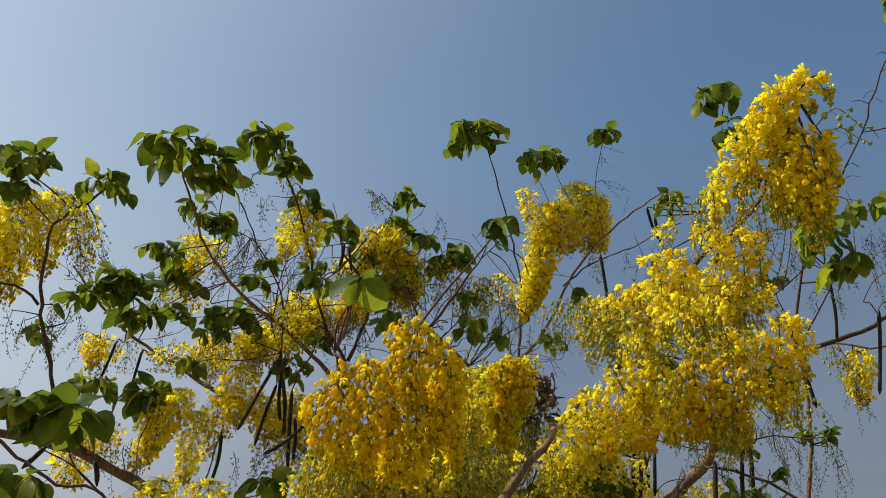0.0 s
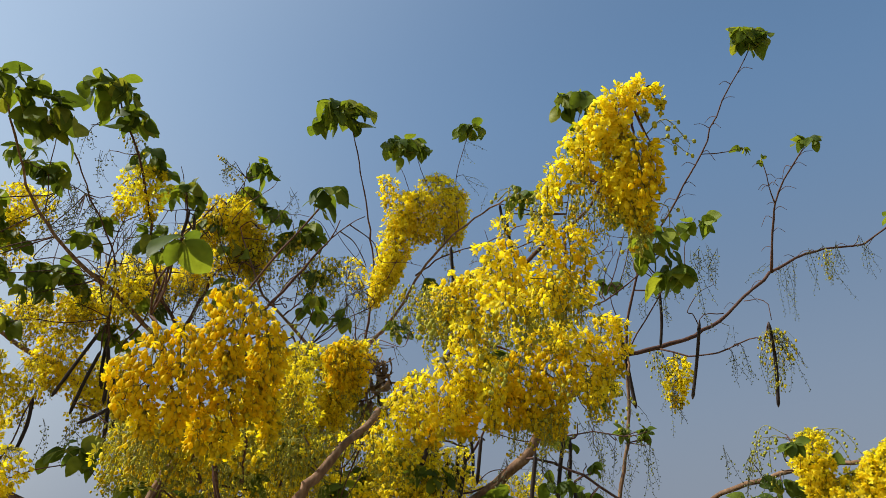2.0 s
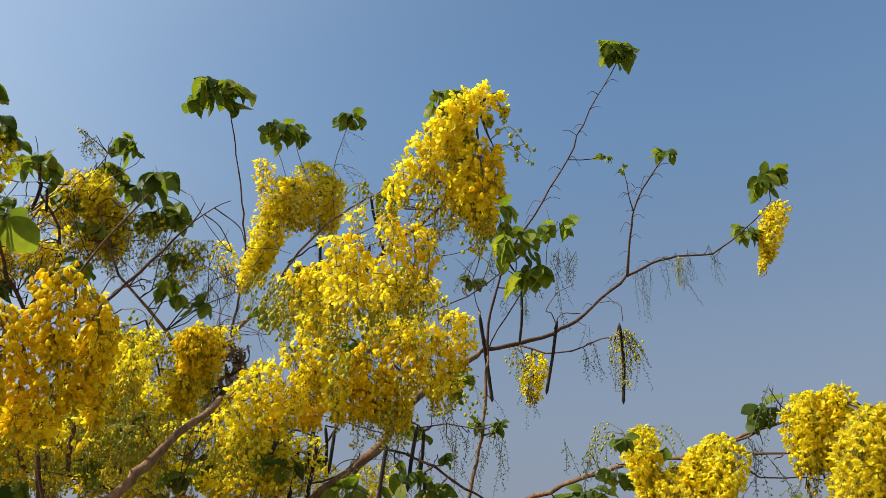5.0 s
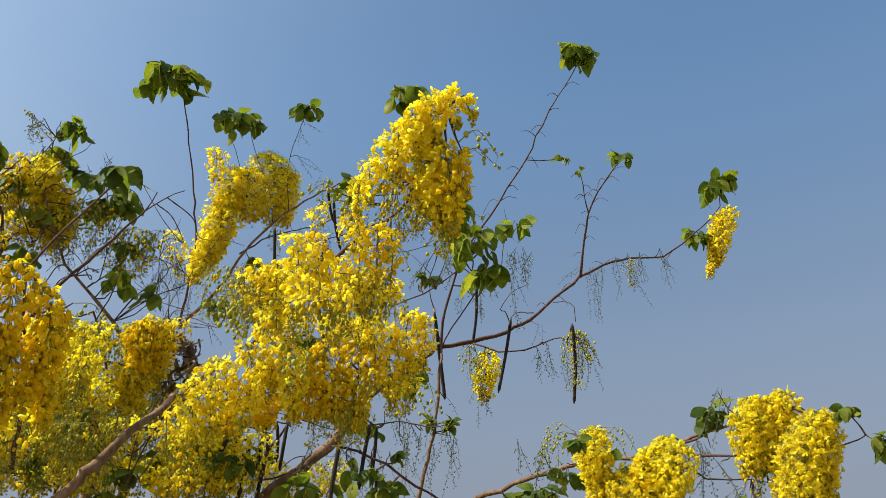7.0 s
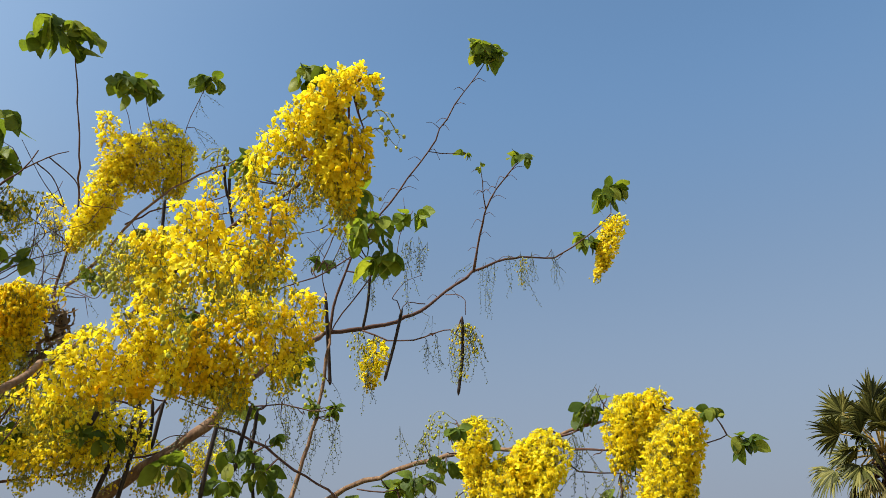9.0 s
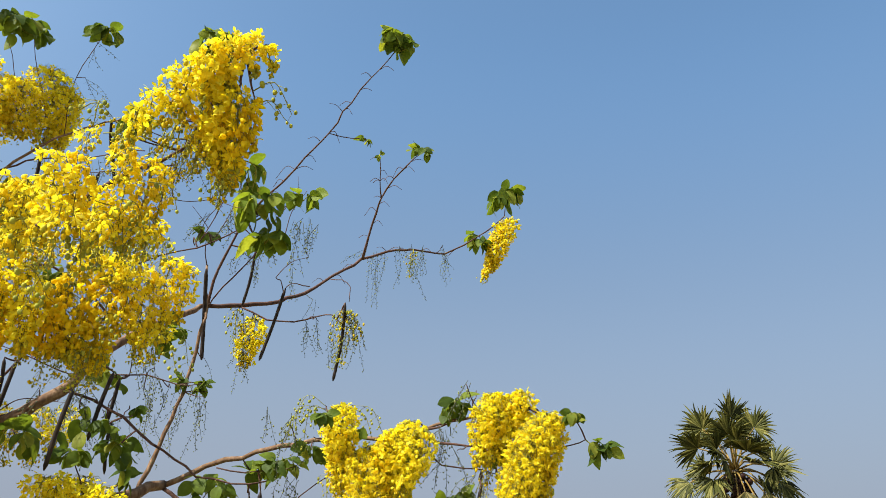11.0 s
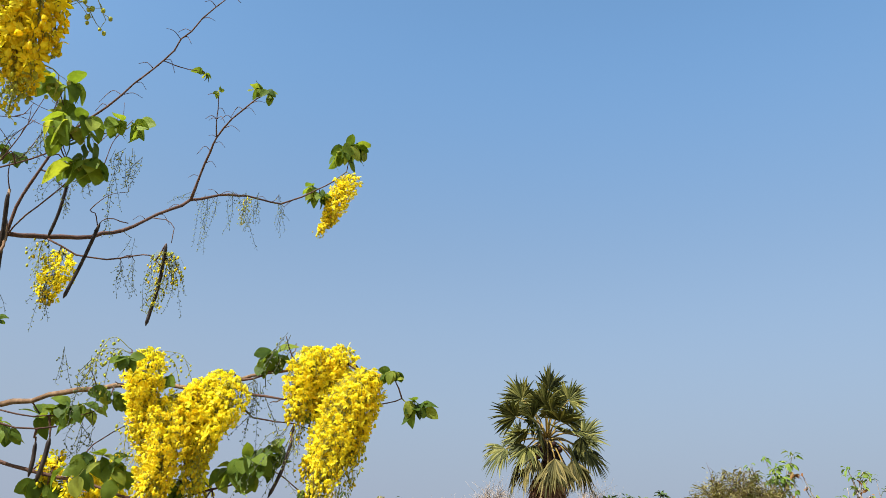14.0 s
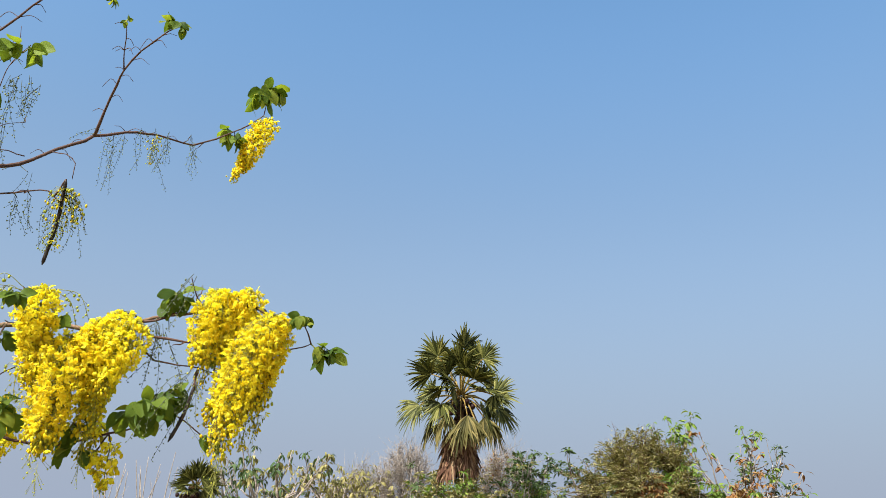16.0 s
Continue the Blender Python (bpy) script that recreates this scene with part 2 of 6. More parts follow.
def flower(rng):
    """A five-petalled flower about 1 across, open towards z, with long curved stamens."""
    s = Soup()
    for k in range(5):
        v, f = petal(0.54 * rng.uniform(0.85, 1.12), rng.choice((0.30, 0.36, 0.44)), rng.uniform(0.06, 0.24), rng.uniform(0.15, 1.1))
        a = 2 * np.pi * (k / 5 + rng.uniform(-0.03, 0.03))
        c, d = np.cos(a), np.sin(a)
        s.add(v @ np.array([[c, -d, 0], [d, c, 0], [0, 0, 1]]).T, f)
    for k in range(3):
        a = rng.uniform(0, 6.28)
        line = np.array([(np.cos(a) * q, np.sin(a) * q, h) for q, h in ((0.0, 0.0), (0.12, 0.3), (0.34, 0.42), (0.48, 0.30))])
        side = np.array([-np.sin(a), np.cos(a), 0]) * 0.012
        v = np.concatenate([line - side, line + side])
        s.add(v, [(i, i + 1, i + 5, i + 4) for i in range(3)])
    return np.concatenate(s.v), s.f


def small_flower(rng):
    """A plainer flower, for clusters that hang further off."""
    s = Soup()
    for k in range(5):
        long, w, lift, cup = 0.54 * rng.uniform(0.85, 1.15), rng.choice((0.30, 0.38, 0.46)), rng.uniform(0.2, 1.1), rng.uniform(0.04, 0.2)
        v = np.array([(0, 0.03, 0), (w / 2, 0.62 * long, lift * 0.4 * long + cup * long), (0, 0.62 * long, lift * 0.36 * long),
                      (-w / 2, 0.62 * long, lift * 0.4 * long + cup * long), (w * 0.22, long, lift * long), (-w * 0.22, 0.97 * long, lift * long)])
        a = 2 * np.pi * (k / 5 + rng.uniform(-0.04, 0.04))
        c, d = np.cos(a), np.sin(a)
        s.add(v @ np.array([[c, -d, 0], [d, c, 0], [0, 0, 1]]).T, [(0, 1, 2), (0, 2, 3), (2, 1, 4), (3, 2, 5), (2, 4, 5)])
    return np.concatenate(s.v), s.f


def half_open(rng):
    """A flower whose petals still hang together in a lobed drop, about 1 long, that opens towards z."""
    seg, v, f = 6, [], []
    lean = rng.normal(0, 0.10, 2)
    for z, w in ((0.0, 0.05), (0.22, 0.20), (0.5, 0.30), (0.78, 0.30), (0.98, 0.20)):
        for k in range(seg):
            a = 2 * math.pi * k / seg + z
            q = w * (1 + (0.28 if k % 2 else -0.18) * z) * rng.uniform(0.9, 1.1)
            v.append((q * math.cos(a) + lean[0] * z, q * math.sin(a) + lean[1] * z, z + (0.06 if k % 2 else -0.06) * z))
    for i in range(4):
        for k in range(seg):
            f.append((i * seg + k, i * seg + (k + 1) % seg, (i + 1) * seg + (k + 1) % seg, (i + 1) * seg + k))
    return np.array(v) * np.array([1, 1, 0.85]), f


def ball(seg=6, ring=4):
    v, f = [(0, 0, 1)], []
    for i in range(1, ring):
        for k in range(seg):
            a, b = math.pi * i / ring, 2 * math.pi * k / seg
            v.append((math.sin(a) * math.cos(b), math.sin(a) * math.sin(b), math.cos(a)))
    v.append((0, 0, -1))
    last = len(v) - 1
    for k in range(seg):
        f.append((0, 1 + k, 1 + (k + 1) % seg))
        for i in range(ring - 2):
            p, q = 1 + i * seg + k, 1 + i * seg + (k + 1) % seg
            f.append((p, p + seg, q + seg, q))
        f.append((last, last - seg + (k + 1) % seg, last - seg + k))
    return np.array(v, float), f


frng = np.random.default_rng(5)
FLOWERS = [flower(frng) for _ in range(7)]
SMALL_FLOWERS = [small_flower(frng) for _ in range(8)]
BELLS = [half_open(frng) for _ in range(4)]
BALL = ball()
BEAD = ball(5, 3)
SPECK = ball(4, 3)


def object_mesh(name, verts, faces, material):
    s = Soup()
    s.add(verts, faces)
    return s.mesh(name, material)


LEAF_MESHES = [object_mesh("leaflet", v, f, LEAF) for v, f in LEAVES]
FLOWER_MESHES = [object_mesh("blossom", v, f, PETAL) for v, f in FLOWERS]


# ---------------------------------------------------------------- ground
def build_ground():
    m, nt, b = shader("dry_grass_soil", 0.95)
    fine, coarse = noise_of(nt, 6.0, 8.0), noise_of(nt, 0.12, 4.0)
    col = mixed(nt, 0.6, ramp(nt, fine, ((0.3, (0.12, 0.09, 0.05)), (0.7, (0.30, 0.24, 0.13)))),
                ramp(nt, coarse, ((0.4, (0.10, 0.11, 0.04)), (0.6, (0.30, 0.23, 0.14)))))
    nt.links.new(col, b.inputs["Base Color"])
    bumped(nt, b, fine, 0.8, 0.03)
    s = Soup()
    n, size = 60, 2500.0
    g = np.linspace(-1, 1, n + 1)
    g = np.sign(g) * np.abs(g) ** 3 * size
    v = [(x, y, 0.12 * noise.noise(Vector((x * 0.15, y * 0.15, 0))) if abs(x) + abs(y) < 200 else 0.0) for y in g for x in g]
    s.add(v, [(j * (n + 1) + i, j * (n + 1) + i + 1, (j + 1) * (n + 1) + i + 1, (j + 1) * (n + 1) + i) for j in range(n) for i in range(n)])
    tagged(new("ground", s.mesh("ground", m)), "dry sandy ground with sparse faded grass", "ground", kind="structure")


build_ground()

# ---------------------------------------------------------------- the golden shower tree
tree = tagged(new("golden_shower_tree"), "tall flowering tree hung with bright yellow racemes and dark pods", "tree")
tree.location = (0.1, 4.3, 0.0)
bpy.context.view_layer.update()
FOOT = np.array(tree.location)
rng = np.random.default_rng(11)
WOOD = []                            # places on the branches that twigs can start from
count = {"leaflet": 0, "blossom": 0}


def rooted(pts):
    return np.asarray(pts, float) - FOOT


def branch(name, pts, r0, r1):
    line = smooth_line(rooted(pts))
    jig = rng.normal(0, min(0.004, r1), line.shape)
    jig[0] = 0
    line = line + jig
    WOOD.extend(line[1:])
    s = Soup()
    tube(s, line, r0, r1, 9 if r0 > 0.012 else 6, 0.13, rng, 0.8)
    part(name, s.mesh(name, BARK if r0 > 0.013 else TWIG), tree)


def limb(*a):
    branch("limb", *a)


def twig(*a):
    branch("branch", *a)


def nearest_wood(p):
    w = np.array(WOOD)
    d = np.linalg.norm(w - p, axis=1)
    i = int(np.argmin(d))
    return w[i], float(np.linalg.norm(w[i] - p))


def link(soup, p, r=0.0022, most=0.45):
    """A thin twig from the nearest branch to p: brown and woody where it is long, else part of the stalk."""
    w, d = nearest_wood(p)
    if 0.015 < d < most:
        mid = (w + p) / 2 + rng.normal(0, 0.05 * d, 3) + np.array([0, 0, -0.04 * d])
        late = w * 0.25 + p * 0.75 + rng.normal(0, 0.025 * d, 3)
        if d > 0.07:
            own = Soup()
            tube(own, smooth_line([w, mid, late, p], 0.04), r * 1.6, r, 5, 0.12, rng)
            part("twig", own.mesh("twig", TWIG), tree)
        else:
            tube(soup, smooth_line([w, mid, p], 0.05), r * 1.3, r, 5)


def side_of(c):
    """Horizontal axes at c: across, and away from the middle of the clearing."""
    out = np.array([c[0] - 0.15, c[1], 0.0])
    out /= np.linalg.norm(out)
    return np.array([out[1], -out[0], 0.0]), out


def leaves(c, hw, hh, n, size, mat=None):
    """A spray of pinnate leaves whose leaflets hang round c."""
    across, away = side_of(np.asarray(c))
    c = rooted(c)
    n = int(n * 2.25)
    hw, hh, size = hw * 0.84, hh * 0.92, size * 0.78
    s, joined = Soup(), Soup()
    hub = c + np.array([0, 0, -0.25 * hh])
    link(s, hub, 0.002, 0.7)
    ribs = max(2, n // 4)
    spray_pieces = []
    phase = rng.uniform(0, 6.28)
    for k in range(ribs):
        a = phase + 6.28 * k / ribs + rng.uniform(-0.4, 0.4)
        h = rng.uniform(-0.65, 0.85)
        q = math.sqrt(max(0.1, 1 - 0.6 * h * h))
        tip = c + (across * math.cos(a) * hw * q + away * math.sin(a) * hw * 0.8 * q + np.array([0, 0, h * hh * 0.8])) * rng.uniform(0.5, 0.98)
        mid = (hub + tip) / 2 + np.array([0, 0, 0.34 * hw])
        line = smooth_line([hub, mid, tip], 0.03)
        tube(s, line, 0.0022, 0.001, 4)
        m = n // ribs + (1 if k < n % ribs else 0)
        for j in range(m):
            i = int((0.45 + 0.55 * (j + 1) / m) * (len(line) - 1))
            d = line[i] - line[max(0, i - 1)]
            d = d / (np.linalg.norm(d) + 1e-9)
            sidew = np.cross(d, (0, 0, 1)) * (1 if j % 2 else -1)
            go = 0.45 * d + 0.8 * sidew + np.array([0, 0, rng.uniform(-1.25, 0.05)]) + rng.normal(0, 0.3, 3)
            spray_pieces.append((line[i], go, np.array([0, 0, 1.0]) + rng.normal(0, 0.5, 3) - 0.3 * away, size * rng.uniform(0.7, 1.1)))
    ob = part("leaf_spray", s.mesh("leaf_spray", STALK), tree)
    for p, go, up, z in spray_pieces:
        turn, k = basis(go, up), int(rng.integers(len(LEAVES)))
        if count["leaflet"] < 300 and mat is None:
            count["leaflet"] += 1
            lf = part("leaflet", LEAF_MESHES[k], ob)
            lf.matrix_basis = Matrix.Translation(p) @ Matrix(turn.tolist()).to_4x4() @ Matrix.Scale(z, 4)
        else:
            joined.add(LEAVES[k][0] * z @ turn.T + p, LEAVES[k][1])
    if joined.n:
        part("foliage", joined.mesh("foliage", mat or LEAF), ob, kind="stuff")


def broad_leaf(base, tip, width, lit):
    """One broad leaflet that faces the clearing, from its stalk to its tip."""
    base, tip = rooted(base), rooted(tip)
    s = Soup()
    link(s, base, 0.002, 0.7)
    tube(s, np.array([base, base * 0.9 + tip * 0.1]), 0.0015, 0.001, 4)
    ob = part("leaf_spray", s.mesh("leaf_spray", STALK), tree)
    to_open = np.array([0.1, 0.0, 1.6]) - base - FOOT
    to_open /= np.linalg.norm(to_open)
    v, f = LEAVES[0]
    s = Soup()
    long = np.linalg.norm(tip - base)
    s.add(v * np.array([width / 0.70, 1, 1.3]) * 0.86 * long @ basis(tip - base, to_open * lit + np.array([0, 0, 1.0 - lit])).T + base, f)
    part("leaflet", s.mesh("leaflet", LEAF), ob)


def dry_leaves(c, hw, hh, n, size):
    """A tangle of withered leaves that hang down, curled, round c."""
    across, away = side_of(np.asarray(c))
    c = rooted(c)
    s = Soup()
    link(s, c, 0.003, 0.6)
    for k in range(n):
        p = c + across * rng.uniform(-1, 1) * hw + away * rng.uniform(-1, 1) * hw + np.array([0, 0, rng.uniform(-0.6, 1.0) * hh])
        go = across * rng.normal(0, 0.5) + away * rng.normal(0, 0.4) - np.array([0, 0, rng.uniform(0.3, 1.2)])
        v, f = LEAVES[int(rng.integers(len(LEAVES)))]
        s.add((v * np.array([0.30, 1.0, 1.6]) * size * rng.uniform(0.7, 1.3)) @ basis(go, rng.normal(0, 1, 3)).T + p, f)
    part("dry_foliage", s.mesh("dry_foliage", DRY), tree, "clump of withered brown leaves", kind="stuff")


def raceme(top, bottom, hw, size, style="f", loose=1.0):
    """A hanging flower cluster. f: in full flower, m: half in bud, b: in bud, d: with drooping half-open buds,
    e: in flower and built blossom by blossom."""
    across, away = side_of(np.asarray(top))
    top, bottom = rooted(top), rooted(bottom)
    if style == "e":
        hw, size = hw * 0.97, size * 0.98
    length = np.linalg.norm(bottom - top)
    bow = across * rng.normal(0, 0.05 * length) + away * rng.normal(0, 0.06 * length)
    line = smooth_line([top, top * 0.65 + bottom * 0.35 + bow, bottom], 0.025)
    stalks, blooms, buds, specks = Soup(), Soup(), Soup(), Soup()
    link(stalks, top, 0.0022, 0.11)
    tube(stalks, line, 0.0022, 0.0009, 4)
    full = style in "fed"
    n = int(np.clip(length * 2 * hw / size ** 2 * (4.8 if style == "d" else 5.2 if style == "e" else 3.3 if full else 2.2 if style == "m" else 1.0) * loose, 10, 520))
    open_to = {"f": 0.86, "e": 0.84, "m": 0.52, "b": 0.0, "d": 0.93}[style]
    single = []
    for i in range(n):
        s = (i + rng.uniform(0, 1)) / n
        q = s * (len(line) - 1)
        i0 = min(int(q), len(line) - 2)
        base = line[i0] + (line[i0 + 1] - line[i0]) * (q - i0)
        a = i * 2.4 + rng.uniform(-0.4, 0.4)
        prof = min(1.0, 0.45 + 3.0 * s) * (1 - (0.58 if style == "e" else 0.68) * max(0.0, s - 0.3) / 0.7)
        r = hw * prof * math.sqrt(rng.uniform(0.12, 1.0))
        out = across * math.cos(a) + away * math.sin(a)
        p = base + out * r + np.array([0, 0, -0.25 * r + 0.25 * size * (1 - s) + rng.normal(0, 0.3 * size)])
        root = line[max(0, i0 - int(0.8 * r / 0.025))]
        tube(stalks, np.array([root, root * 0.45 + p * 0.55 + out * 0.15 * r + np.array([0, 0, 0.22 * r]), p]), 0.0008, 0.0006, 3)
        opened = rng.uniform() < ({"d": 0.20, "e": 0.88}.get(style, 0.64) if s < open_to - 0.15 else 0.55 if s < open_to else 0.02)
        if style == "m" and s < open_to:
            opened = rng.uniform() < 0.72
        if not opened and s < open_to and style != "b" and rng.uniform() < (0.8 if style == "d" else 0.75):
            k = int(rng.integers(len(BELLS)))
            face = np.array([0, 0, -1.0]) + out * 0.25 + rng.normal(0, 0.3, 3)
            spin = rng.normal(0, 1, 3)
            b3 = basis(spin - face * np.dot(spin, face) / np.dot(face, face), face)
            blooms.add(BELLS[k][0] * size * rng.uniform(0.6, 0.95) @ b3.T + p, BELLS[k][1])
        elif opened:
            k = int(rng.integers(len(FLOWERS)))
            face = out * rng.uniform(0.2, 0.9) + np.array([0, 0, rng.uniform(-1.1, 0.15)]) + rng.normal(0, 0.3, 3)
            spin = rng.normal(0, 1, 3)
            b3 = basis(spin - face * np.dot(spin, face) / np.dot(face, face), face)
            z = size * rng.uniform(0.8, 1.2)
            if style == "e" and count["blossom"] < 400 and rng.uniform() < 0.4:
                count["blossom"] += 1
                single.append((p, b3, z, k))
            else:
                kind = FLOWERS if style == "e" else SMALL_FLOWERS
                blooms.add(kind[k][0] * z @ b3.T + p, kind[k][1])
        else:
            z = size * (rng.uniform(0.17, 0.27) if style == "d" else 0.21 if s < open_to + 0.2 or style == "b" and s < 0.5 else 0.13) * rng.uniform(0.7, 1.2)
            shape = BALL if z > size * 0.17 else BEAD
            v = shape[0] * np.array([z, z, z * 1.45]) + p
            (buds if z > size * 0.14 and not (style == "b" and rng.uniform() < 0.6) else specks).add(v, shape[1])
    # the tip: buds on long thin stalks that shrink downwards
    tail = (0.46 if style == "e" else 0.16) * min(length, 0.36) * rng.uniform(0.7, 1.2)
    for i in range(36 if style == "e" else 12):
        s = rng.uniform(0, 1)
        a = rng.uniform(0, 6.28)
        tip = bottom + np.array([0, 0, 0.35 * tail - 1.35 * tail * s])
        p = tip + (across * math.cos(a) + away * math.sin(a)) * hw * (0.75 - 0.5 * s) * rng.uniform(0.3, 1)
        tube(stalks, np.array([bottom + np.array([0, 0, 0.5 * tail - 1.2 * tail * s]), p]), 0.0007, 0.0005, 3)
        z = size * (0.2 - 0.13 * s) * rng.uniform(0.8, 1.2)
        (buds if s < 0.4 else specks).add((BALL if s < 0.4 else BEAD)[0] * np.array([z, z, z * 1.2]) + p, (BALL if s < 0.4 else BEAD)[1])
    ob = part("raceme", stalks.mesh("raceme", STALK), tree)
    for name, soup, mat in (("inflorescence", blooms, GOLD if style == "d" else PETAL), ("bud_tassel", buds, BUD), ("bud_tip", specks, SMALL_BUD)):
        if soup.n:
            part(name, soup.mesh(name, mat), ob, kind="stuff")
    for p, b3, z, k in single:
        bl = part("blossom", FLOWER_MESHES[k], ob)
        bl.matrix_basis = Matrix.Translation(p) @ Matrix(b3.tolist()).to_4x4() @ Matrix.Scale(z, 4)


def mass(c, hw, hh, n, size, style):
    """Several racemes hanging close together round c."""
    across, away = side_of(np.asarray(c))
    c = np.asarray(c, float)
    deep = c - np.array([0.15, 0.0, 1.6])
    deep /= np.linalg.norm(deep)
    for i in range(n):
        a, q = i * 2.4 + rng.uniform(-0.3, 0.3), math.sqrt((i + 0.5) / n)
        x, h = math.cos(a) * q, math.sin(a) * q
        long = min(0.40, max(0.07, hh * 1.5)) * rng.uniform(0.75, 1.15)
        mid = c + across * x * hw * 0.8 + deep * rng.uniform(-0.7, 0.7) * min(hw, 0.22) + np.array([0, 0, h * max(0.0, hh - long * 0.5)])
        lean = -across * long * rng.uniform(-0.05, 0.18) + away * rng.normal(0, 0.05) * long
        top = mid + np.array([0, 0, long / 2]) - lean / 2
        raceme(top, mid - np.array([0, 0, long / 2]) + lean / 2, min(0.085, 0.5 * hw) * rng.uniform(0.8, 1.1), size, style)


def pod(top, bottom, r):
    """A long cylindrical pod on a short stalk."""
    top, bottom = rooted(top), rooted(bottom)
    bend = rng.normal(0, 0.028, 3) * np.linalg.norm(bottom - top)
    line = smooth_line([top, (top + bottom) / 2 + bend, bottom], 0.018)
    n = len(line)
    s = Soup()
    k = np.linspace(0, 1, n)
    tube(s, line, r, r, 8, 0.05, rng)
    v = s.v[0].reshape(n, 8, 3)
    shape = np.clip(np.minimum(k / 0.06, (1 - k) / 0.04), 0.12, 1.0) ** 0.6
    s.v[0] = (line[:, None, :] + (v - line[:, None, :]) * shape[:, None, None]).reshape(-1, 3)
    ob = part("pod", s.mesh("pod", POD), tree, "long dark ripe pod")
    st = Soup()
    link(st, top, 0.003, 0.5)
    if st.n:
        part("pod_stalk", st.mesh("pod_stalk", TWIG), ob)


def wisp_into(s, specks, top, bottom):
    """One strand with short side stalks, set alternately, that shrink towards the tip."""
    length = np.linalg.norm(bottom - top)
    line = smooth_line([top, top * 0.55 + bottom * 0.45 + rng.normal(0, 0.09 * length, 3), bottom], 0.014)
    tube(s, line, 0.0013, 0.0007, 3)
    turn = rng.uniform(0, 6.28)
    for i in range(2, len(line)):
        turn += 2.6
        k = 1.0 - 0.6 * i / len(line)
        e = line[i] + np.array([math.cos(turn), math.sin(turn), -0.55]) * rng.uniform(0.012, 0.024) * k
        tube(s, np.array([line[i], e]), 0.0007, 0.0006, 3)
        if rng.uniform() < 0.9:
            specks.add(SPECK[0] * rng.uniform(0.0032, 0.0052) * (0.5 + 0.5 * k) + e, SPECK[1])


def wisp(top, bottom):
    """A bunch of thin flower stalks that have shed their flowers."""
    s, specks = Soup(), Soup()
    top, bottom = rooted(top), rooted(bottom)
    link(s, top, 0.0016, 0.16)
    long = np.linalg.norm(bottom - top)
    for k in range(int(rng.integers(1, 4))):
        wisp_into(s, specks, top + rng.normal(0, 0.008, 3), top + (bottom - top) * rng.uniform(0.6, 1.05) + rng.normal(0, 0.13, 3) * long)
    ob = part("bare_raceme", s.mesh("bare_raceme", DULL_STALK), tree)
    if specks.n:
        part("bud_tip", specks.mesh("bud_tip", DULL_BUD), ob, kind="stuff")


def wisps(c, hw, hh, n):
    across, away = side_of(np.asarray(c))
    for i in range(n):
        top = np.asarray(c) + across * rng.uniform(-1, 1) * hw + away * rng.uniform(-1, 1) * 0.15 + np.array([0, 0, rng.uniform(-0.3, 1) * hh])
        drop = rng.uniform(0.10, 0.28)
        wisp(top, top + across * rng.normal(0, 0.25) * drop + away * rng.normal(0, 0.2) * drop - np.array([0, 0, drop]))


def tangle(c, hw, hh, n):
    """Fine leafless twigs that fork upwards and outwards round c."""
    across, away = side_of(np.asarray(c))
    for i in range(n):
        p = rooted(c) + across * rng.uniform(-1, 1) * hw + away * rng.uniform(-1, 1) * 0.2 + np.array([0, 0, rng.uniform(-1, 1) * hh])
        start, far = nearest_wood(p)
        if far > 0.6:
            start = p
        s = Soup()
        d = across * rng.normal(0, 0.7) + away * rng.normal(0, 0.4) + np.array([0, 0, rng.uniform(0.1, 1.0)])
        d /= np.linalg.norm(d)
        long = rng.uniform(0.15, 0.38)
        line = smooth_line([start, (start + p) / 2 + np.array([0, 0, 0.03]) + rng.normal(0, 0.015, 3), p, p + d * long * 0.5 + rng.normal(0, 0.02, 3), p + d * long], 0.02)
        tube(s, line, 0.0033, 0.0014, 5, 0.15, rng)
        for k in range(int(rng.integers(1, 4))):
            q = line[int(rng.integers(len(line) // 2, len(line)))]
            e = d + rng.normal(0, 0.6, 3)
            e = e / np.linalg.norm(e) * rng.uniform(0.06, 0.16)
            tube(s, smooth_line([q, q + e * 0.5 + rng.normal(0, 0.01, 3), q + e], 0.03), 0.002, 0.001, 4)
        part("twig", s.mesh("twig", TWIG), tree)


def spurs(a, b, n, long):
    """Short bare stalks, curved and left on a branch where its leaves have dropped."""
    across, away = side_of(np.asarray(a))
    a, b = rooted(a), rooted(b)
    for i in range(n):
        w, d = nearest_wood(a + (b - a) * (i + rng.uniform(0, 1)) / n)
        side = across * (1 if i % 2 else -1) * rng.uniform(0.6, 1.0) + away * rng.normal(0, 0.4)
        k = long * rng.uniform(0.6, 1.2)
        s = Soup()
        tube(s, smooth_line([w, w + side * k * 0.5 + np.array([0, 0, 0.22 * k]), w + side * k + np.array([0, 0, rng.uniform(-0.5, 0.1) * k])], 0.012), 0.0022, 0.0012, 4)
        part("stalk", s.mesh("stalk", TWIG), tree)


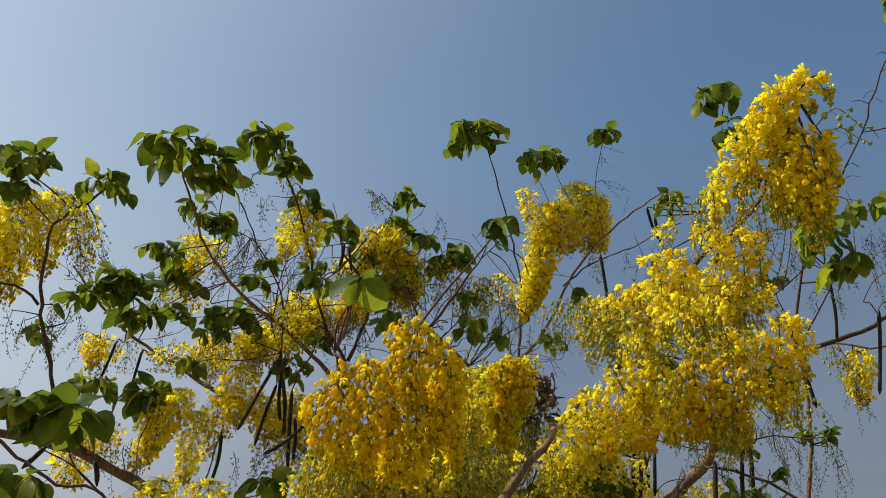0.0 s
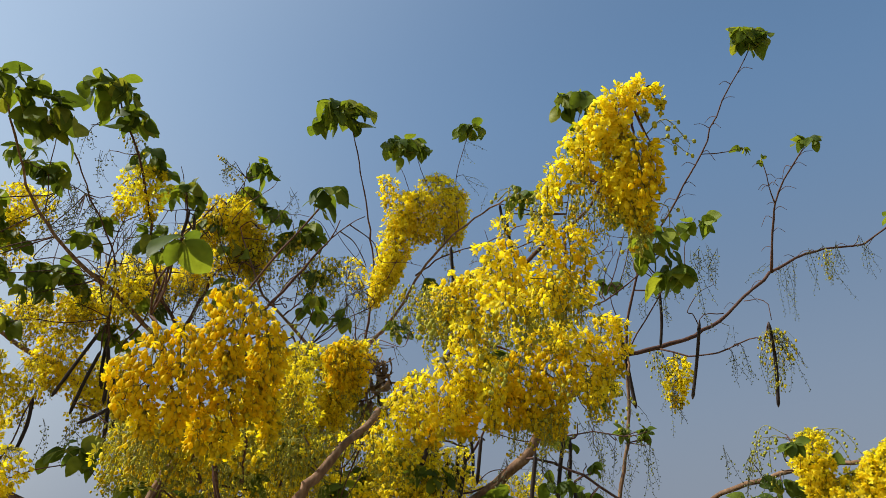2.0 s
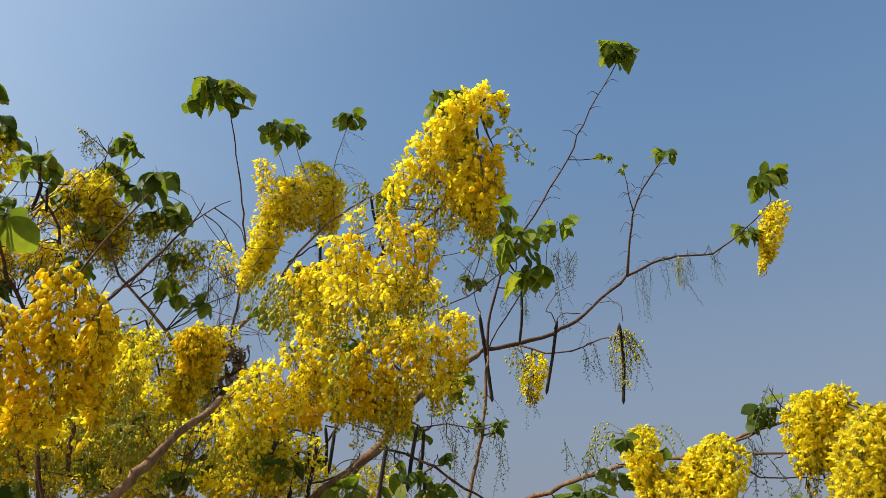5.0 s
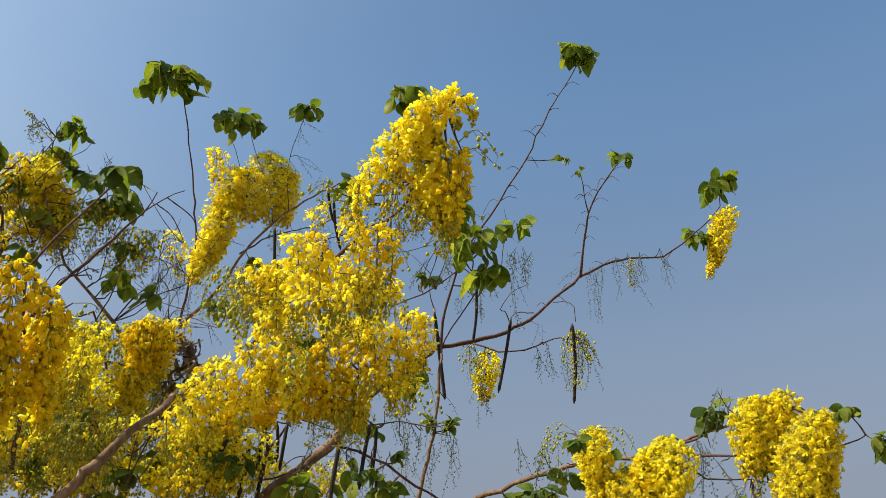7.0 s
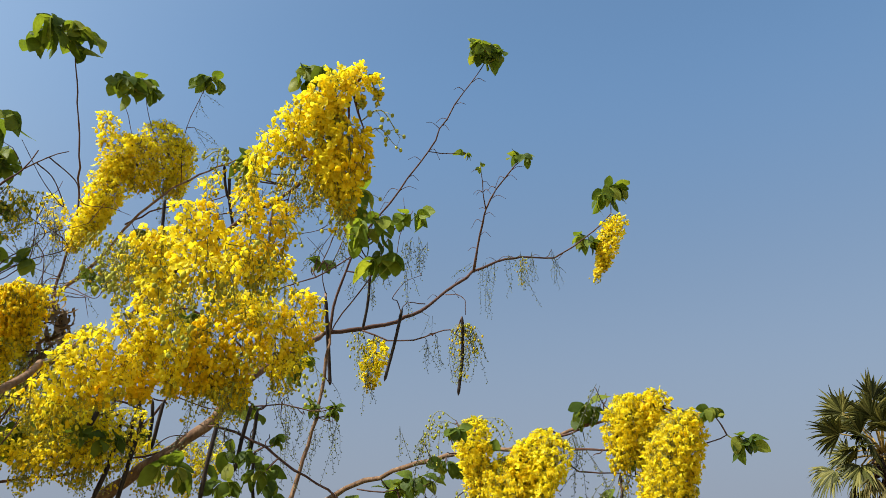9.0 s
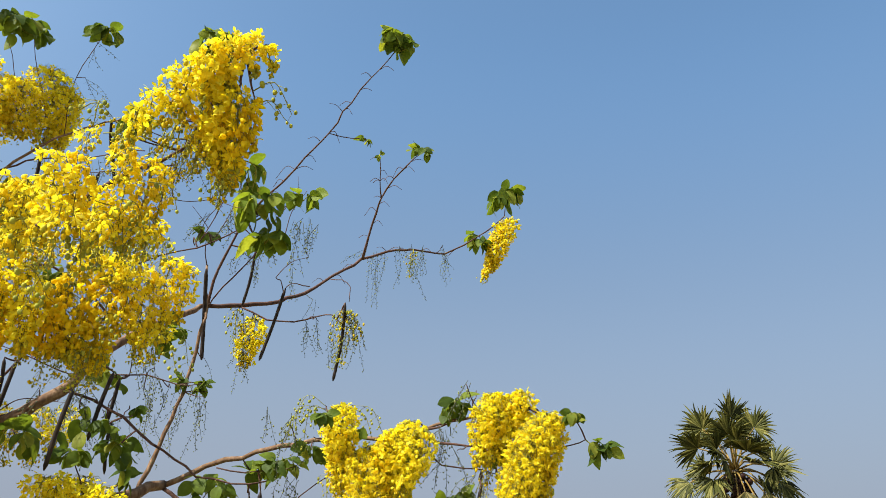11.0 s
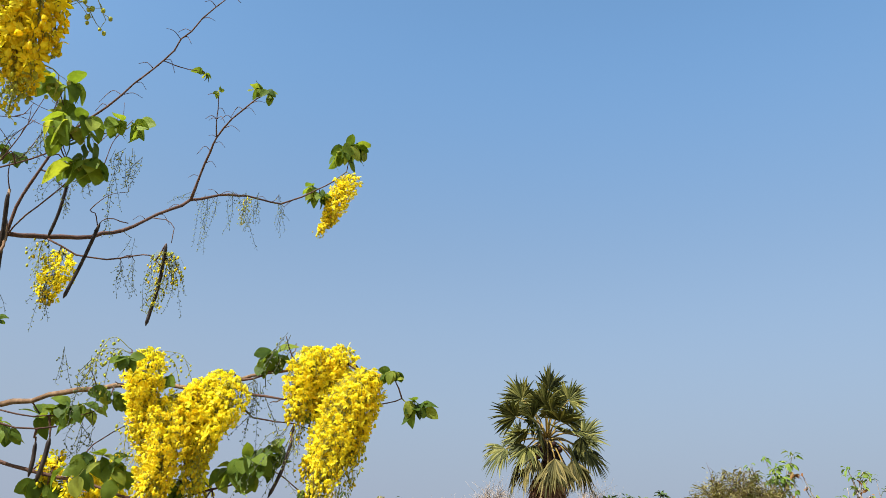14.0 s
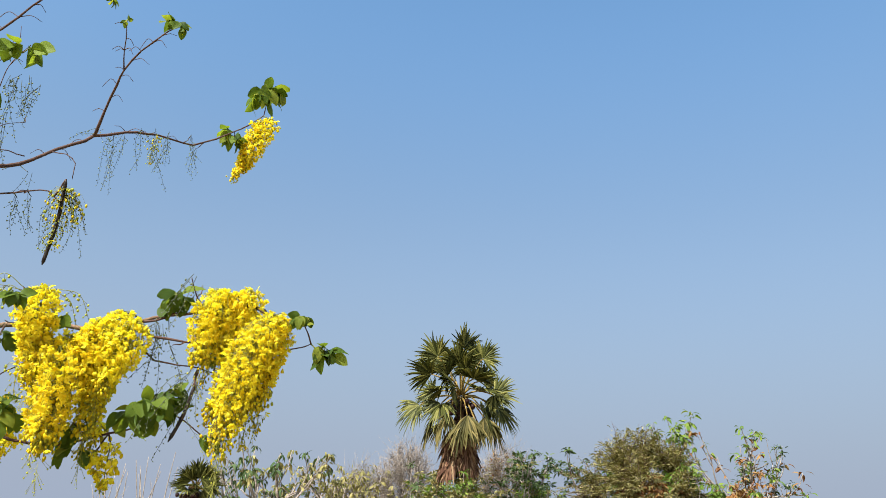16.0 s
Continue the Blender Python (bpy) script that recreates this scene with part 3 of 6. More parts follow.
def bud_spray(root, mid, tip, bud):
    """An arching flower stalk with round green buds on thin pedicels, largest near its root."""
    root, mid, tip = rooted(root), rooted(mid), rooted(tip)
    line = smooth_line([root, mid, tip], 0.012)
    s, buds = Soup(), Soup()
    link(s, root, 0.0018, 0.2)
    tube(s, line, 0.0016, 0.0008, 4)
    step = max(1, int(2.4 * bud / 0.012))
    turn = rng.uniform(0, 6.28)
    for i in range(len(line) // 5, len(line), step):
        turn += 2.5
        q = 1.0 - 0.6 * i / len(line)
        e = line[i] + np.array([math.cos(turn), math.sin(turn), -0.7]) * bud * (1.5 + 3.6 * q) * rng.uniform(0.8, 1.2)
        tube(s, np.array([line[i], (line[i] + e) / 2 + np.array([0, 0, 0.3 * bud]), e]), 0.0008, 0.0006, 3)
        z = bud * (0.45 + 0.7 * q) * rng.uniform(0.8, 1.15)
        buds.add(BALL[0] * np.array([z, z, z * 1.2]) + e, BALL[1])
    ob = part("bud_stalk", s.mesh("bud_stalk", STALK), tree)
    part("bud_string", buds.mesh("bud_string", SMALL_BUD), ob, kind="stuff")


# trunk and the lower limbs
def trunk():
    s = Soup()
    line = smooth_line([(0.0, 0.0, -0.15), (0.02, -0.02, 0.5), (-0.03, 0.0, 1.0), (0.05, -0.02, 1.5)], 0.08)
    tube(s, line, 0.17, 0.12, 14, 0.06, rng, 0.5)
    part("trunk", s.mesh("trunk", BARK), tree)
    WOOD.extend(line[-3:])


trunk()
CROTCH = (0.13, 4.28, 1.42)
limb([CROTCH, (0.13, 4.5, 1.7), (0.118, 4.864, 2.179)], 0.060, 0.036)
limb([CROTCH, (-0.2, 4.4, 1.85), (-0.448, 4.527, 2.285)], 0.050, 0.028)
limb([CROTCH, (-0.5, 4.05, 1.78), (-0.954, 3.851, 2.108)], 0.052, 0.031)
limb([CROTCH, (-0.2, 4.15, 2.05), (-0.422, 4.035, 2.686)], 0.045, 0.020)
limb([(-0.2, 4.15, 2.05), (-0.25, 3.85, 2.25), (-0.244, 3.552, 2.609)], 0.030, 0.015)
limb([CROTCH, (0.28, 4.05, 2.0), (0.322, 3.877, 2.531)], 0.045, 0.019)
limb([CROTCH, (0.02, 3.55, 1.55), (-0.032, 2.159, 1.784)], 0.048, 0.025)
limb([CROTCH, (0.35, 3.9, 1.55), (0.558, 3.661, 1.834)], 0.060, 0.040)
limb([(0.35, 3.9, 1.55), (0.9, 3.7, 1.5), (1.548, 3.738, 1.798)], 0.040, 0.017)
limb([(0.558, 3.661, 1.834), (1.0, 3.2, 1.82), (1.590, 3.386, 2.030)], 0.034, 0.020)

# limbs and branches
limb([(0.118, 4.864, 2.179), (0.206, 4.802, 2.552), (0.296, 4.705, 2.936), (0.421, 4.592, 3.258)], 0.0289, 0.0198)
limb([(0.547, 5.406, 3.522), (0.674, 5.259, 3.655), (0.793, 5.089, 3.820), (0.903, 4.895, 4.012), (1.055, 4.709, 4.144), (1.173, 4.551, 4.214), (1.306, 4.394, 4.263), (1.419, 4.249, 4.289)], 0.0140, 0.0040)
limb([(-0.448, 4.527, 2.285), (-0.775, 4.429, 2.664), (-1.000, 4.363, 2.823), (-1.192, 4.303, 2.935), (-1.348, 4.257, 3.003), (-1.503, 4.194, 3.097), (-1.655, 4.131, 3.174), (-1.803, 4.050, 3.277), (-1.894, 3.992, 3.371), (-1.983, 3.923, 3.477), (-2.044, 3.876, 3.558)], 0.0221, 0.0054)
limb([(-0.954, 3.851, 2.108), (-1.166, 3.709, 2.223), (-1.315, 3.578, 2.297), (-1.385, 3.477, 2.325), (-1.451, 3.373, 2.363), (-1.531, 3.259, 2.395), (-1.619, 3.143, 2.400), (-1.716, 3.017, 2.401), (-1.784, 2.905, 2.393)], 0.0255, 0.0180)
limb([(-0.422, 4.035, 2.686), (-0.591, 3.854, 2.930), (-0.693, 3.724, 3.004), (-0.789, 3.591, 3.072), (-0.879, 3.465, 3.108), (-0.962, 3.333, 3.151), (-1.003, 3.209, 3.192), (-1.051, 3.076, 3.238), (-1.061, 2.946, 3.294), (-1.068, 2.804, 3.363), (-1.068, 2.676, 3.405)], 0.0153, 0.0036)
limb([(-0.483, 3.997, 2.795), (-0.510, 3.869, 2.996), (-0.591, 3.755, 3.108), (-0.627, 3.642, 3.216), (-0.646, 3.541, 3.294), (-0.646, 3.440, 3.369), (-0.669, 3.322, 3.463), (-0.710, 3.184, 3.570), (-0.749, 3.058, 3.647), (-0.760, 2.958, 3.688)], 0.0119, 0.0036)
limb([(-0.490, 3.829, 2.982), (-0.422, 3.795, 3.139), (-0.390, 3.767, 3.255), (-0.428, 3.724, 3.382), (-0.503, 3.678, 3.492), (-0.535, 3.648, 3.577), (-0.551, 3.617, 3.662)], 0.0102, 0.0036)
limb([(-0.244, 3.552, 2.609), (-0.170, 3.503, 2.865), (-0.105, 3.495, 2.975), (-0.011, 3.477, 3.098), (0.071, 3.458, 3.209), (0.141, 3.440, 3.307), (0.184, 3.439, 3.369), (0.227, 3.416, 3.467)], 0.0119, 0.0027)
limb([(0.322, 3.877, 2.531), (0.244, 3.845, 2.778), (0.133, 3.824, 2.950), (-0.012, 3.802, 3.095), (-0.115, 3.789, 3.200), (-0.184, 3.759, 3.332), (-0.252, 3.716, 3.478), (-0.284, 3.699, 3.570)], 0.0153, 0.0027)
limb([(-0.032, 2.159, 1.784), (0.064, 2.168, 1.886), (0.128, 2.174, 1.949), (0.159, 2.181, 1.991), (0.226, 2.201, 2.086), (0.294, 2.272, 2.168), (0.366, 2.442, 2.265), (0.469, 2.575, 2.387)], 0.0168, 0.0070)
limb([(0.558, 3.661, 1.834), (0.649, 3.577, 1.947), (0.745, 3.489, 2.036), (0.997, 3.317, 2.258), (1.107, 3.285, 2.366), (1.168, 3.300, 2.485), (1.329, 3.389, 2.640), (1.532, 3.539, 2.806), (1.787, 3.714, 2.994)], 0.0323, 0.0120)
limb([(1.590, 3.386, 2.030), (1.716, 3.265, 2.115), (1.820, 3.150, 2.163), (1.892, 3.048, 2.191), (1.966, 2.943, 2.212), (2.040, 2.834, 2.224), (2.129, 2.709, 2.235), (2.184, 2.606, 2.232), (2.246, 2.485, 2.256), (2.274, 2.390, 2.268), (2.314, 2.279, 2.283), (2.383, 2.138, 2.295), (2.407, 2.031, 2.310)], 0.0135, 0.0045)
limb([(1.548, 3.738, 1.798), (1.637, 3.716, 2.128), (1.698, 3.694, 2.373), (1.738, 3.653, 2.656), (1.747, 3.631, 2.863), (1.761, 3.650, 2.932), (1.739, 3.654, 3.072), (1.725, 3.662, 3.186)], 0.0136, 0.0063)
limb([(1.787, 3.714, 2.994), (1.986, 3.730, 3.051), (2.194, 3.720, 3.137), (2.362, 3.720, 3.233), (2.523, 3.692, 3.382), (2.695, 3.648, 3.528), (2.862, 3.622, 3.630), (3.047, 3.596, 3.695), (3.228, 3.588, 3.723), (3.385, 3.567, 3.797), (3.542, 3.502, 3.932), (3.692, 3.407, 4.103)], 0.0130, 0.0036)
limb([(1.794, 3.724, 2.960), (1.786, 3.678, 3.122), (1.812, 3.596, 3.315), (1.853, 3.502, 3.492), (1.952, 3.367, 3.669), (2.009, 3.268, 3.799), (2.070, 3.157, 3.932), (2.112, 3.027, 4.088), (2.156, 2.909, 4.214), (2.205, 2.778, 4.338)], 0.0076, 0.0027)
twig([(-1.455, 3.202, 2.369), (-1.507, 3.134, 2.421), (-1.525, 3.073, 2.496), (-1.543, 3.010, 2.568), (-1.556, 2.939, 2.661), (-1.568, 2.858, 2.771), (-1.571, 2.794, 2.839), (-1.549, 2.720, 2.950), (-1.502, 2.632, 3.101), (-1.427, 2.604, 3.160), (-1.333, 2.587, 3.213), (-1.294, 2.553, 3.243)], 0.0110, 0.0040)
twig([(-1.555, 2.764, 2.826), (-1.595, 2.722, 2.867), (-1.670, 2.672, 2.878), (-1.749, 2.621, 2.877)], 0.0060, 0.0030)
twig([(-1.784, 2.905, 2.393), (-1.662, 2.938, 2.348), (-1.586, 2.945, 2.287), (-1.512, 2.943, 2.245), (-1.419, 2.953, 2.186), (-1.315, 2.954, 2.182), (-1.242, 2.946, 2.144), (-1.147, 2.951, 2.066)], 0.0070, 0.0050)
twig([(-0.846, 3.879, 2.969), (-0.816, 3.739, 3.071), (-0.799, 3.583, 3.189), (-0.807, 3.442, 3.247), (-0.838, 3.296, 3.295), (-0.853, 3.165, 3.315), (-0.865, 3.023, 3.353), (-0.874, 2.895, 3.363)], 0.0050, 0.0030)
twig([(-1.077, 3.327, 3.326), (-1.032, 3.134, 3.417), (-0.985, 2.974, 3.440), (-0.929, 2.831, 3.437)], 0.0030, 0.0020)
twig([(-0.945, 3.508, 3.501), (-1.000, 3.430, 3.507), (-1.065, 3.349, 3.510)], 0.0030, 0.0020)
twig([(-0.872, 3.707, 3.119), (-0.837, 3.599, 3.259), (-0.801, 3.511, 3.342), (-0.759, 3.434, 3.398), (-0.728, 3.328, 3.498)], 0.0040, 0.0020)
twig([(-0.551, 3.664, 3.578), (-0.436, 3.695, 3.602), (-0.348, 3.702, 3.658), (-0.288, 3.682, 3.752), (-0.268, 3.678, 3.811)], 0.0040, 0.0020)
twig([(-0.692, 3.651, 3.558), (-0.617, 3.616, 3.540), (-0.530, 3.577, 3.532)], 0.0040, 0.0020)
twig([(-0.543, 3.662, 3.584), (-0.560, 3.601, 3.688), (-0.580, 3.553, 3.763)], 0.0030, 0.0020)
twig([(0.185, 3.464, 3.382), (0.128, 3.398, 3.441), (0.044, 3.359, 3.446), (-0.011, 3.333, 3.425)], 0.0020, 0.0010)
twig([(0.185, 3.464, 3.382), (0.269, 3.421, 3.454), (0.338, 3.396, 3.488)], 0.0030, 0.0020)
twig([(0.547, 5.406, 3.522), (0.560, 5.267, 3.817), (0.558, 5.131, 4.068), (0.519, 5.026, 4.237), (0.457, 4.878, 4.468), (0.396, 4.764, 4.621), (0.320, 4.592, 4.847)], 0.0100, 0.0040)
twig([(0.960, 4.893, 4.232), (0.824, 4.851, 4.343), (0.756, 4.769, 4.497), (0.709, 4.710, 4.601), (0.665, 4.679, 4.656)], 0.0030, 0.0020)
twig([(1.028, 4.875, 4.243), (0.966, 4.795, 4.404), (0.901, 4.742, 4.509), (0.817, 4.671, 4.640), (0.749, 4.582, 4.785)], 0.0030, 0.0020)
twig([(1.108, 4.743, 4.224), (1.070, 4.672, 4.416), (1.060, 4.606, 4.576), (1.083, 4.546, 4.708), (1.117, 4.491, 4.826)], 0.0030, 0.0020)
twig([(0.854, 5.046, 3.985), (1.001, 4.793, 4.022), (1.144, 4.562, 3.998), (1.210, 4.365, 3.933), (1.294, 4.136, 3.912), (1.372, 3.923, 3.854)], 0.0060, 0.0030)
twig([(2.070, 3.157, 3.932), (2.187, 3.092, 3.921), (2.243, 3.052, 3.925)], 0.0030, 0.0020)
twig([(2.615, 3.532, 3.466), (2.587, 3.443, 3.580), (2.562, 3.343, 3.699), (2.538, 3.276, 3.756), (2.545, 3.168, 3.838), (2.563, 3.049, 3.915), (2.563, 2.989, 3.928)], 0.0080, 0.0030)
twig([(2.538, 3.276, 3.756), (2.474, 3.210, 3.818), (2.410, 3.129, 3.897)], 0.0040, 0.0020)
twig([(1.983, 3.722, 3.042), (2.099, 3.639, 2.982), (2.202, 3.538, 2.970), (2.283, 3.432, 2.992), (2.324, 3.354, 2.998), (2.361, 3.302, 2.944)], 0.0060, 0.0030)
twig([(1.791, 3.720, 2.974), (1.803, 3.600, 3.067), (1.864, 3.433, 3.200), (1.874, 3.317, 3.262)], 0.0040, 0.0030)
twig([(1.191, 3.611, 2.937), (1.254, 3.556, 2.976), (1.406, 3.443, 3.073), (1.539, 3.344, 3.127), (1.662, 3.223, 3.216), (1.723, 3.132, 3.287)], 0.0050, 0.0030)
twig([(1.099, 3.330, 2.340), (1.202, 3.276, 2.310), (1.312, 3.221, 2.253), (1.423, 3.166, 2.161), (1.505, 3.111, 2.102), (1.584, 3.054, 2.044), (1.698, 2.971, 2.013), (1.805, 2.879, 2.027)], 0.0065, 0.0035)
twig([(1.283, 3.407, 2.458), (1.410, 3.324, 2.468), (1.518, 3.253, 2.434), (1.595, 3.180, 2.443)], 0.0040, 0.0020)
twig([(0.304, 3.555, 2.065), (0.488, 3.513, 2.101), (0.660, 3.462, 2.136), (0.793, 3.408, 2.177), (0.929, 3.347, 2.214)], 0.0060, 0.0040)
twig([(0.574, 2.519, 2.464), (0.636, 2.388, 2.556), (0.712, 2.251, 2.631), (0.781, 2.110, 2.698), (0.834, 1.995, 2.709), (0.864, 1.882, 2.723), (0.870, 1.774, 2.740), (0.846, 1.674, 2.759), (0.818, 1.559, 2.796), (0.829, 1.460, 2.783)], 0.0090, 0.0030)
twig([(0.590, 2.509, 2.482), (0.736, 2.463, 2.515), (0.873, 2.449, 2.445), (0.991, 2.439, 2.355), (1.020, 2.404, 2.426)], 0.0050, 0.0030)
twig([(2.178, 2.392, 2.204), (2.236, 2.328, 2.180), (2.304, 2.247, 2.170), (2.401, 2.135, 2.158), (2.491, 2.017, 2.154), (2.545, 1.924, 2.168), (2.566, 1.866, 2.184)], 0.0060, 0.0020)
twig([(2.197, 2.388, 2.160), (2.266, 2.346, 2.102), (2.331, 2.292, 2.093), (2.386, 2.243, 2.088), (2.428, 2.207, 2.072)], 0.0040, 0.0020)
twig([(2.203, 2.429, 2.235), (2.257, 2.366, 2.247), (2.290, 2.314, 2.277), (2.342, 2.247, 2.286), (2.395, 2.180, 2.291)], 0.0060, 0.0030)
twig([(1.583, 3.390, 2.025), (1.654, 3.310, 1.966), (1.745, 3.216, 1.919), (1.919, 3.075, 1.873), (1.979, 2.981, 1.862), (2.043, 2.883, 1.830), (2.120, 2.772, 1.794), (2.186, 2.660, 1.803), (2.259, 2.534, 1.844), (2.314, 2.416, 1.878), (2.313, 2.335, 1.946)], 0.0090, 0.0030)
twig([(1.911, 2.886, 1.916), (1.946, 2.859, 1.982), (2.000, 2.818, 2.040), (2.056, 2.775, 2.090)], 0.0030, 0.0020)
twig([(1.685, 3.099, 2.089), (1.789, 3.052, 2.080), (1.888, 2.999, 2.096), (1.970, 2.951, 2.116), (2.026, 2.908, 2.172)], 0.0030, 0.0020)
twig([(1.920, 2.638, 2.180), (1.910, 2.633, 2.229), (1.895, 2.627, 2.289)], 0.0040, 0.0020)
twig([(0.141, 3.570, 2.128), (0.169, 3.492, 2.397), (0.157, 3.426, 2.551), (0.109, 3.354, 2.700), (0.058, 3.293, 2.800)], 0.0060, 0.0040)
twig([(0.847, 3.594, 2.124), (0.838, 3.533, 2.285), (0.945, 3.424, 2.497), (0.878, 3.380, 2.583)], 0.0080, 0.0040)
twig([(-0.160, 2.459, 2.021), (-0.207, 2.325, 2.159), (-0.264, 2.189, 2.254), (-0.286, 2.057, 2.326), (-0.288, 1.946, 2.334)], 0.0070, 0.0040)
twig([(-0.039, 2.365, 2.005), (-0.039, 2.221, 2.198), (-0.061, 2.079, 2.317), (-0.074, 1.942, 2.396)], 0.0070, 0.0040)
twig([(1.420, 3.555, 3.559), (1.415, 3.392, 3.767), (1.404, 3.238, 3.938), (1.391, 3.095, 4.075)], 0.0030, 0.0020)
twig([(-0.303, 2.563, 1.887), (-0.262, 2.507, 2.067), (-0.221, 2.451, 2.188), (-0.204, 2.395, 2.274)], 0.0060, 0.0030)
twig([(-0.121, 2.683, 1.911), (-0.129, 2.618, 2.100), (-0.111, 2.565, 2.193), (-0.098, 2.512, 2.267)], 0.0050, 0.0030)
twig([(0.043, 3.181, 2.023), (0.072, 3.081, 2.210), (0.081, 2.985, 2.334), (0.051, 2.883, 2.450)], 0.0050, 0.0030)
twig([(0.591, 3.239, 2.060), (0.590, 3.177, 2.224), (0.636, 3.107, 2.346), (0.638, 3.039, 2.466)], 0.0050, 0.0030)
twig([(2.377, 3.477, 3.252), (2.413, 3.419, 3.239), (2.444, 3.376, 3.198), (2.444, 3.376, 3.108)], 0.0030, 0.0020)
twig([(2.267, 3.511, 3.186), (2.185, 3.518, 3.180), (2.131, 3.520, 3.148), (2.105, 3.522, 3.082)], 0.0030, 0.0020)
twig([(-0.260, 2.217, 1.841), (-0.254, 2.221, 1.911), (-0.229, 2.226, 1.977), (-0.212, 2.231, 2.033), (-0.190, 2.232, 2.100)], 0.0060, 0.0030)
twig([(-0.052, 2.291, 1.846), (-0.090, 2.272, 1.957), (-0.114, 2.254, 2.041), (-0.116, 2.235, 2.121)], 0.0050, 0.0030)

limb([(-0.286, 2.261, 1.874), (-0.253, 2.281, 1.976), (-0.226, 2.302, 2.048), (-0.196, 2.335, 2.108)], 0.0140, 0.0090)
limb([(-0.089, 2.333, 1.895), (-0.107, 2.294, 2.003), (-0.137, 2.269, 2.108), (-0.161, 2.218, 2.177)], 0.0080, 0.0050)

# pods
pod((1.923, 3.521, 3.295), (1.945, 3.632, 3.017), 0.0078)
pod((1.695, 3.580, 3.135), (1.799, 3.695, 2.698), 0.0100)
pod((2.114, 3.498, 3.127), (2.095, 3.651, 2.751), 0.0086)
pod((2.349, 3.264, 3.048), (2.395, 3.385, 2.653), 0.0086)
pod((0.627, 3.061, 2.353), (0.592, 3.097, 2.220), 0.0086)
pod((0.713, 3.164, 2.301), (0.670, 3.226, 1.994), 0.0093)
pod((0.788, 3.144, 2.327), (0.752, 3.213, 1.988), 0.0086)
pod((0.891, 3.311, 2.416), (0.880, 3.356, 2.222), 0.0078)
pod((0.866, 3.415, 2.443), (0.884, 3.450, 2.273), 0.0078)
pod((1.060, 3.084, 2.303), (1.040, 3.145, 1.998), 0.0086)
pod((1.234, 3.216, 2.422), (1.210, 3.283, 2.149), 0.0086)
pod((1.291, 3.305, 2.424), (1.287, 3.351, 2.224), 0.0078)
pod((1.274, 3.247, 2.230), (1.298, 3.272, 2.029), 0.0071)
pod((1.097, 3.517, 3.662), (1.178, 3.623, 3.429), 0.0078)
pod((1.092, 3.621, 3.478), (1.095, 3.690, 3.339), 0.0086)
pod((0.504, 3.475, 2.420), (0.516, 3.515, 2.224), 0.0078)
pod((0.829, 3.664, 3.520), (0.869, 3.841, 3.124), 0.0086)
pod((1.060, 3.502, 3.709), (1.119, 3.574, 3.557), 0.0078)
pod((-0.861, 3.785, 2.921), (-1.014, 3.837, 2.627), 0.0086)
pod((-0.837, 3.812, 2.856), (-0.931, 3.876, 2.559), 0.0086)
pod((-0.811, 3.808, 2.885), (-0.795, 3.891, 2.619), 0.0093)
pod((-0.744, 3.741, 2.804), (-0.749, 3.849, 2.390), 0.0093)
pod((-0.832, 3.882, 2.970), (-0.836, 3.963, 2.711), 0.0093)
pod((-0.659, 3.706, 2.620), (-0.846, 3.705, 2.477), 0.0093)
pod((-0.725, 3.784, 2.675), (-0.727, 3.834, 2.480), 0.0086)
pod((-1.086, 3.821, 2.615), (-1.120, 3.868, 2.372), 0.0086)
pod((-0.510, 3.580, 3.533), (-0.538, 3.638, 3.412), 0.0086)
pod((-0.486, 3.593, 3.514), (-0.475, 3.648, 3.410), 0.0071)
pod((-1.642, 3.703, 3.041), (-1.726, 3.753, 2.793), 0.0071)
pod((-1.527, 3.761, 3.018), (-1.581, 3.831, 2.745), 0.0071)
pod((-1.417, 3.225, 2.341), (-1.401, 3.254, 2.241), 0.0100)
pod((-1.540, 3.051, 2.355), (-1.608, 3.037, 2.265), 0.0100)
pod((0.521, 4.230, 3.043), (0.544, 4.299, 2.814), 0.0078)
pod((0.691, 3.237, 2.378), (0.662, 3.283, 2.184), 0.0086)
pod((0.789, 3.202, 2.427), (0.767, 3.261, 2.180), 0.0093)
pod((-0.654, 3.827, 3.448), (-0.677, 3.888, 3.308), 0.0078)
pod((2.328, 2.186, 2.010), (2.297, 2.246, 1.809), 0.0068)
pod((1.862, 3.026, 2.010), (1.857, 3.047, 1.844), 0.0086)
pod((1.797, 2.998, 1.985), (1.806, 3.009, 1.854), 0.0078)

# racemes
raceme((-1.615, 2.635, 3.243), (-1.701, 2.787, 2.860), 0.113, 0.029, "f")
raceme((-1.543, 2.662, 3.268), (-1.591, 2.793, 2.986), 0.106, 0.029, "f")
raceme((-1.691, 2.660, 3.233), (-1.777, 2.772, 2.926), 0.102, 0.029, "f")
raceme((-1.446, 2.617, 3.219), (-1.411, 2.781, 2.955), 0.110, 0.025, "m")
raceme((-1.383, 2.676, 3.177), (-1.346, 2.776, 3.028), 0.054, 0.023, "b")
raceme((-0.701, 3.298, 3.560), (-0.781, 3.392, 3.360), 0.095, 0.029, "f")
raceme((-0.634, 3.301, 3.578), (-0.653, 3.413, 3.371), 0.073, 0.029, "f")
raceme((-0.765, 3.193, 3.704), (-0.714, 3.289, 3.570), 0.084, 0.023, "b")
raceme((-1.223, 3.427, 3.489), (-1.240, 3.513, 3.312), 0.094, 0.028, "f")
raceme((-1.145, 3.455, 3.488), (-1.118, 3.546, 3.328), 0.083, 0.028, "m")
raceme((-1.335, 3.687, 3.364), (-1.357, 3.759, 3.188), 0.118, 0.029, "m")
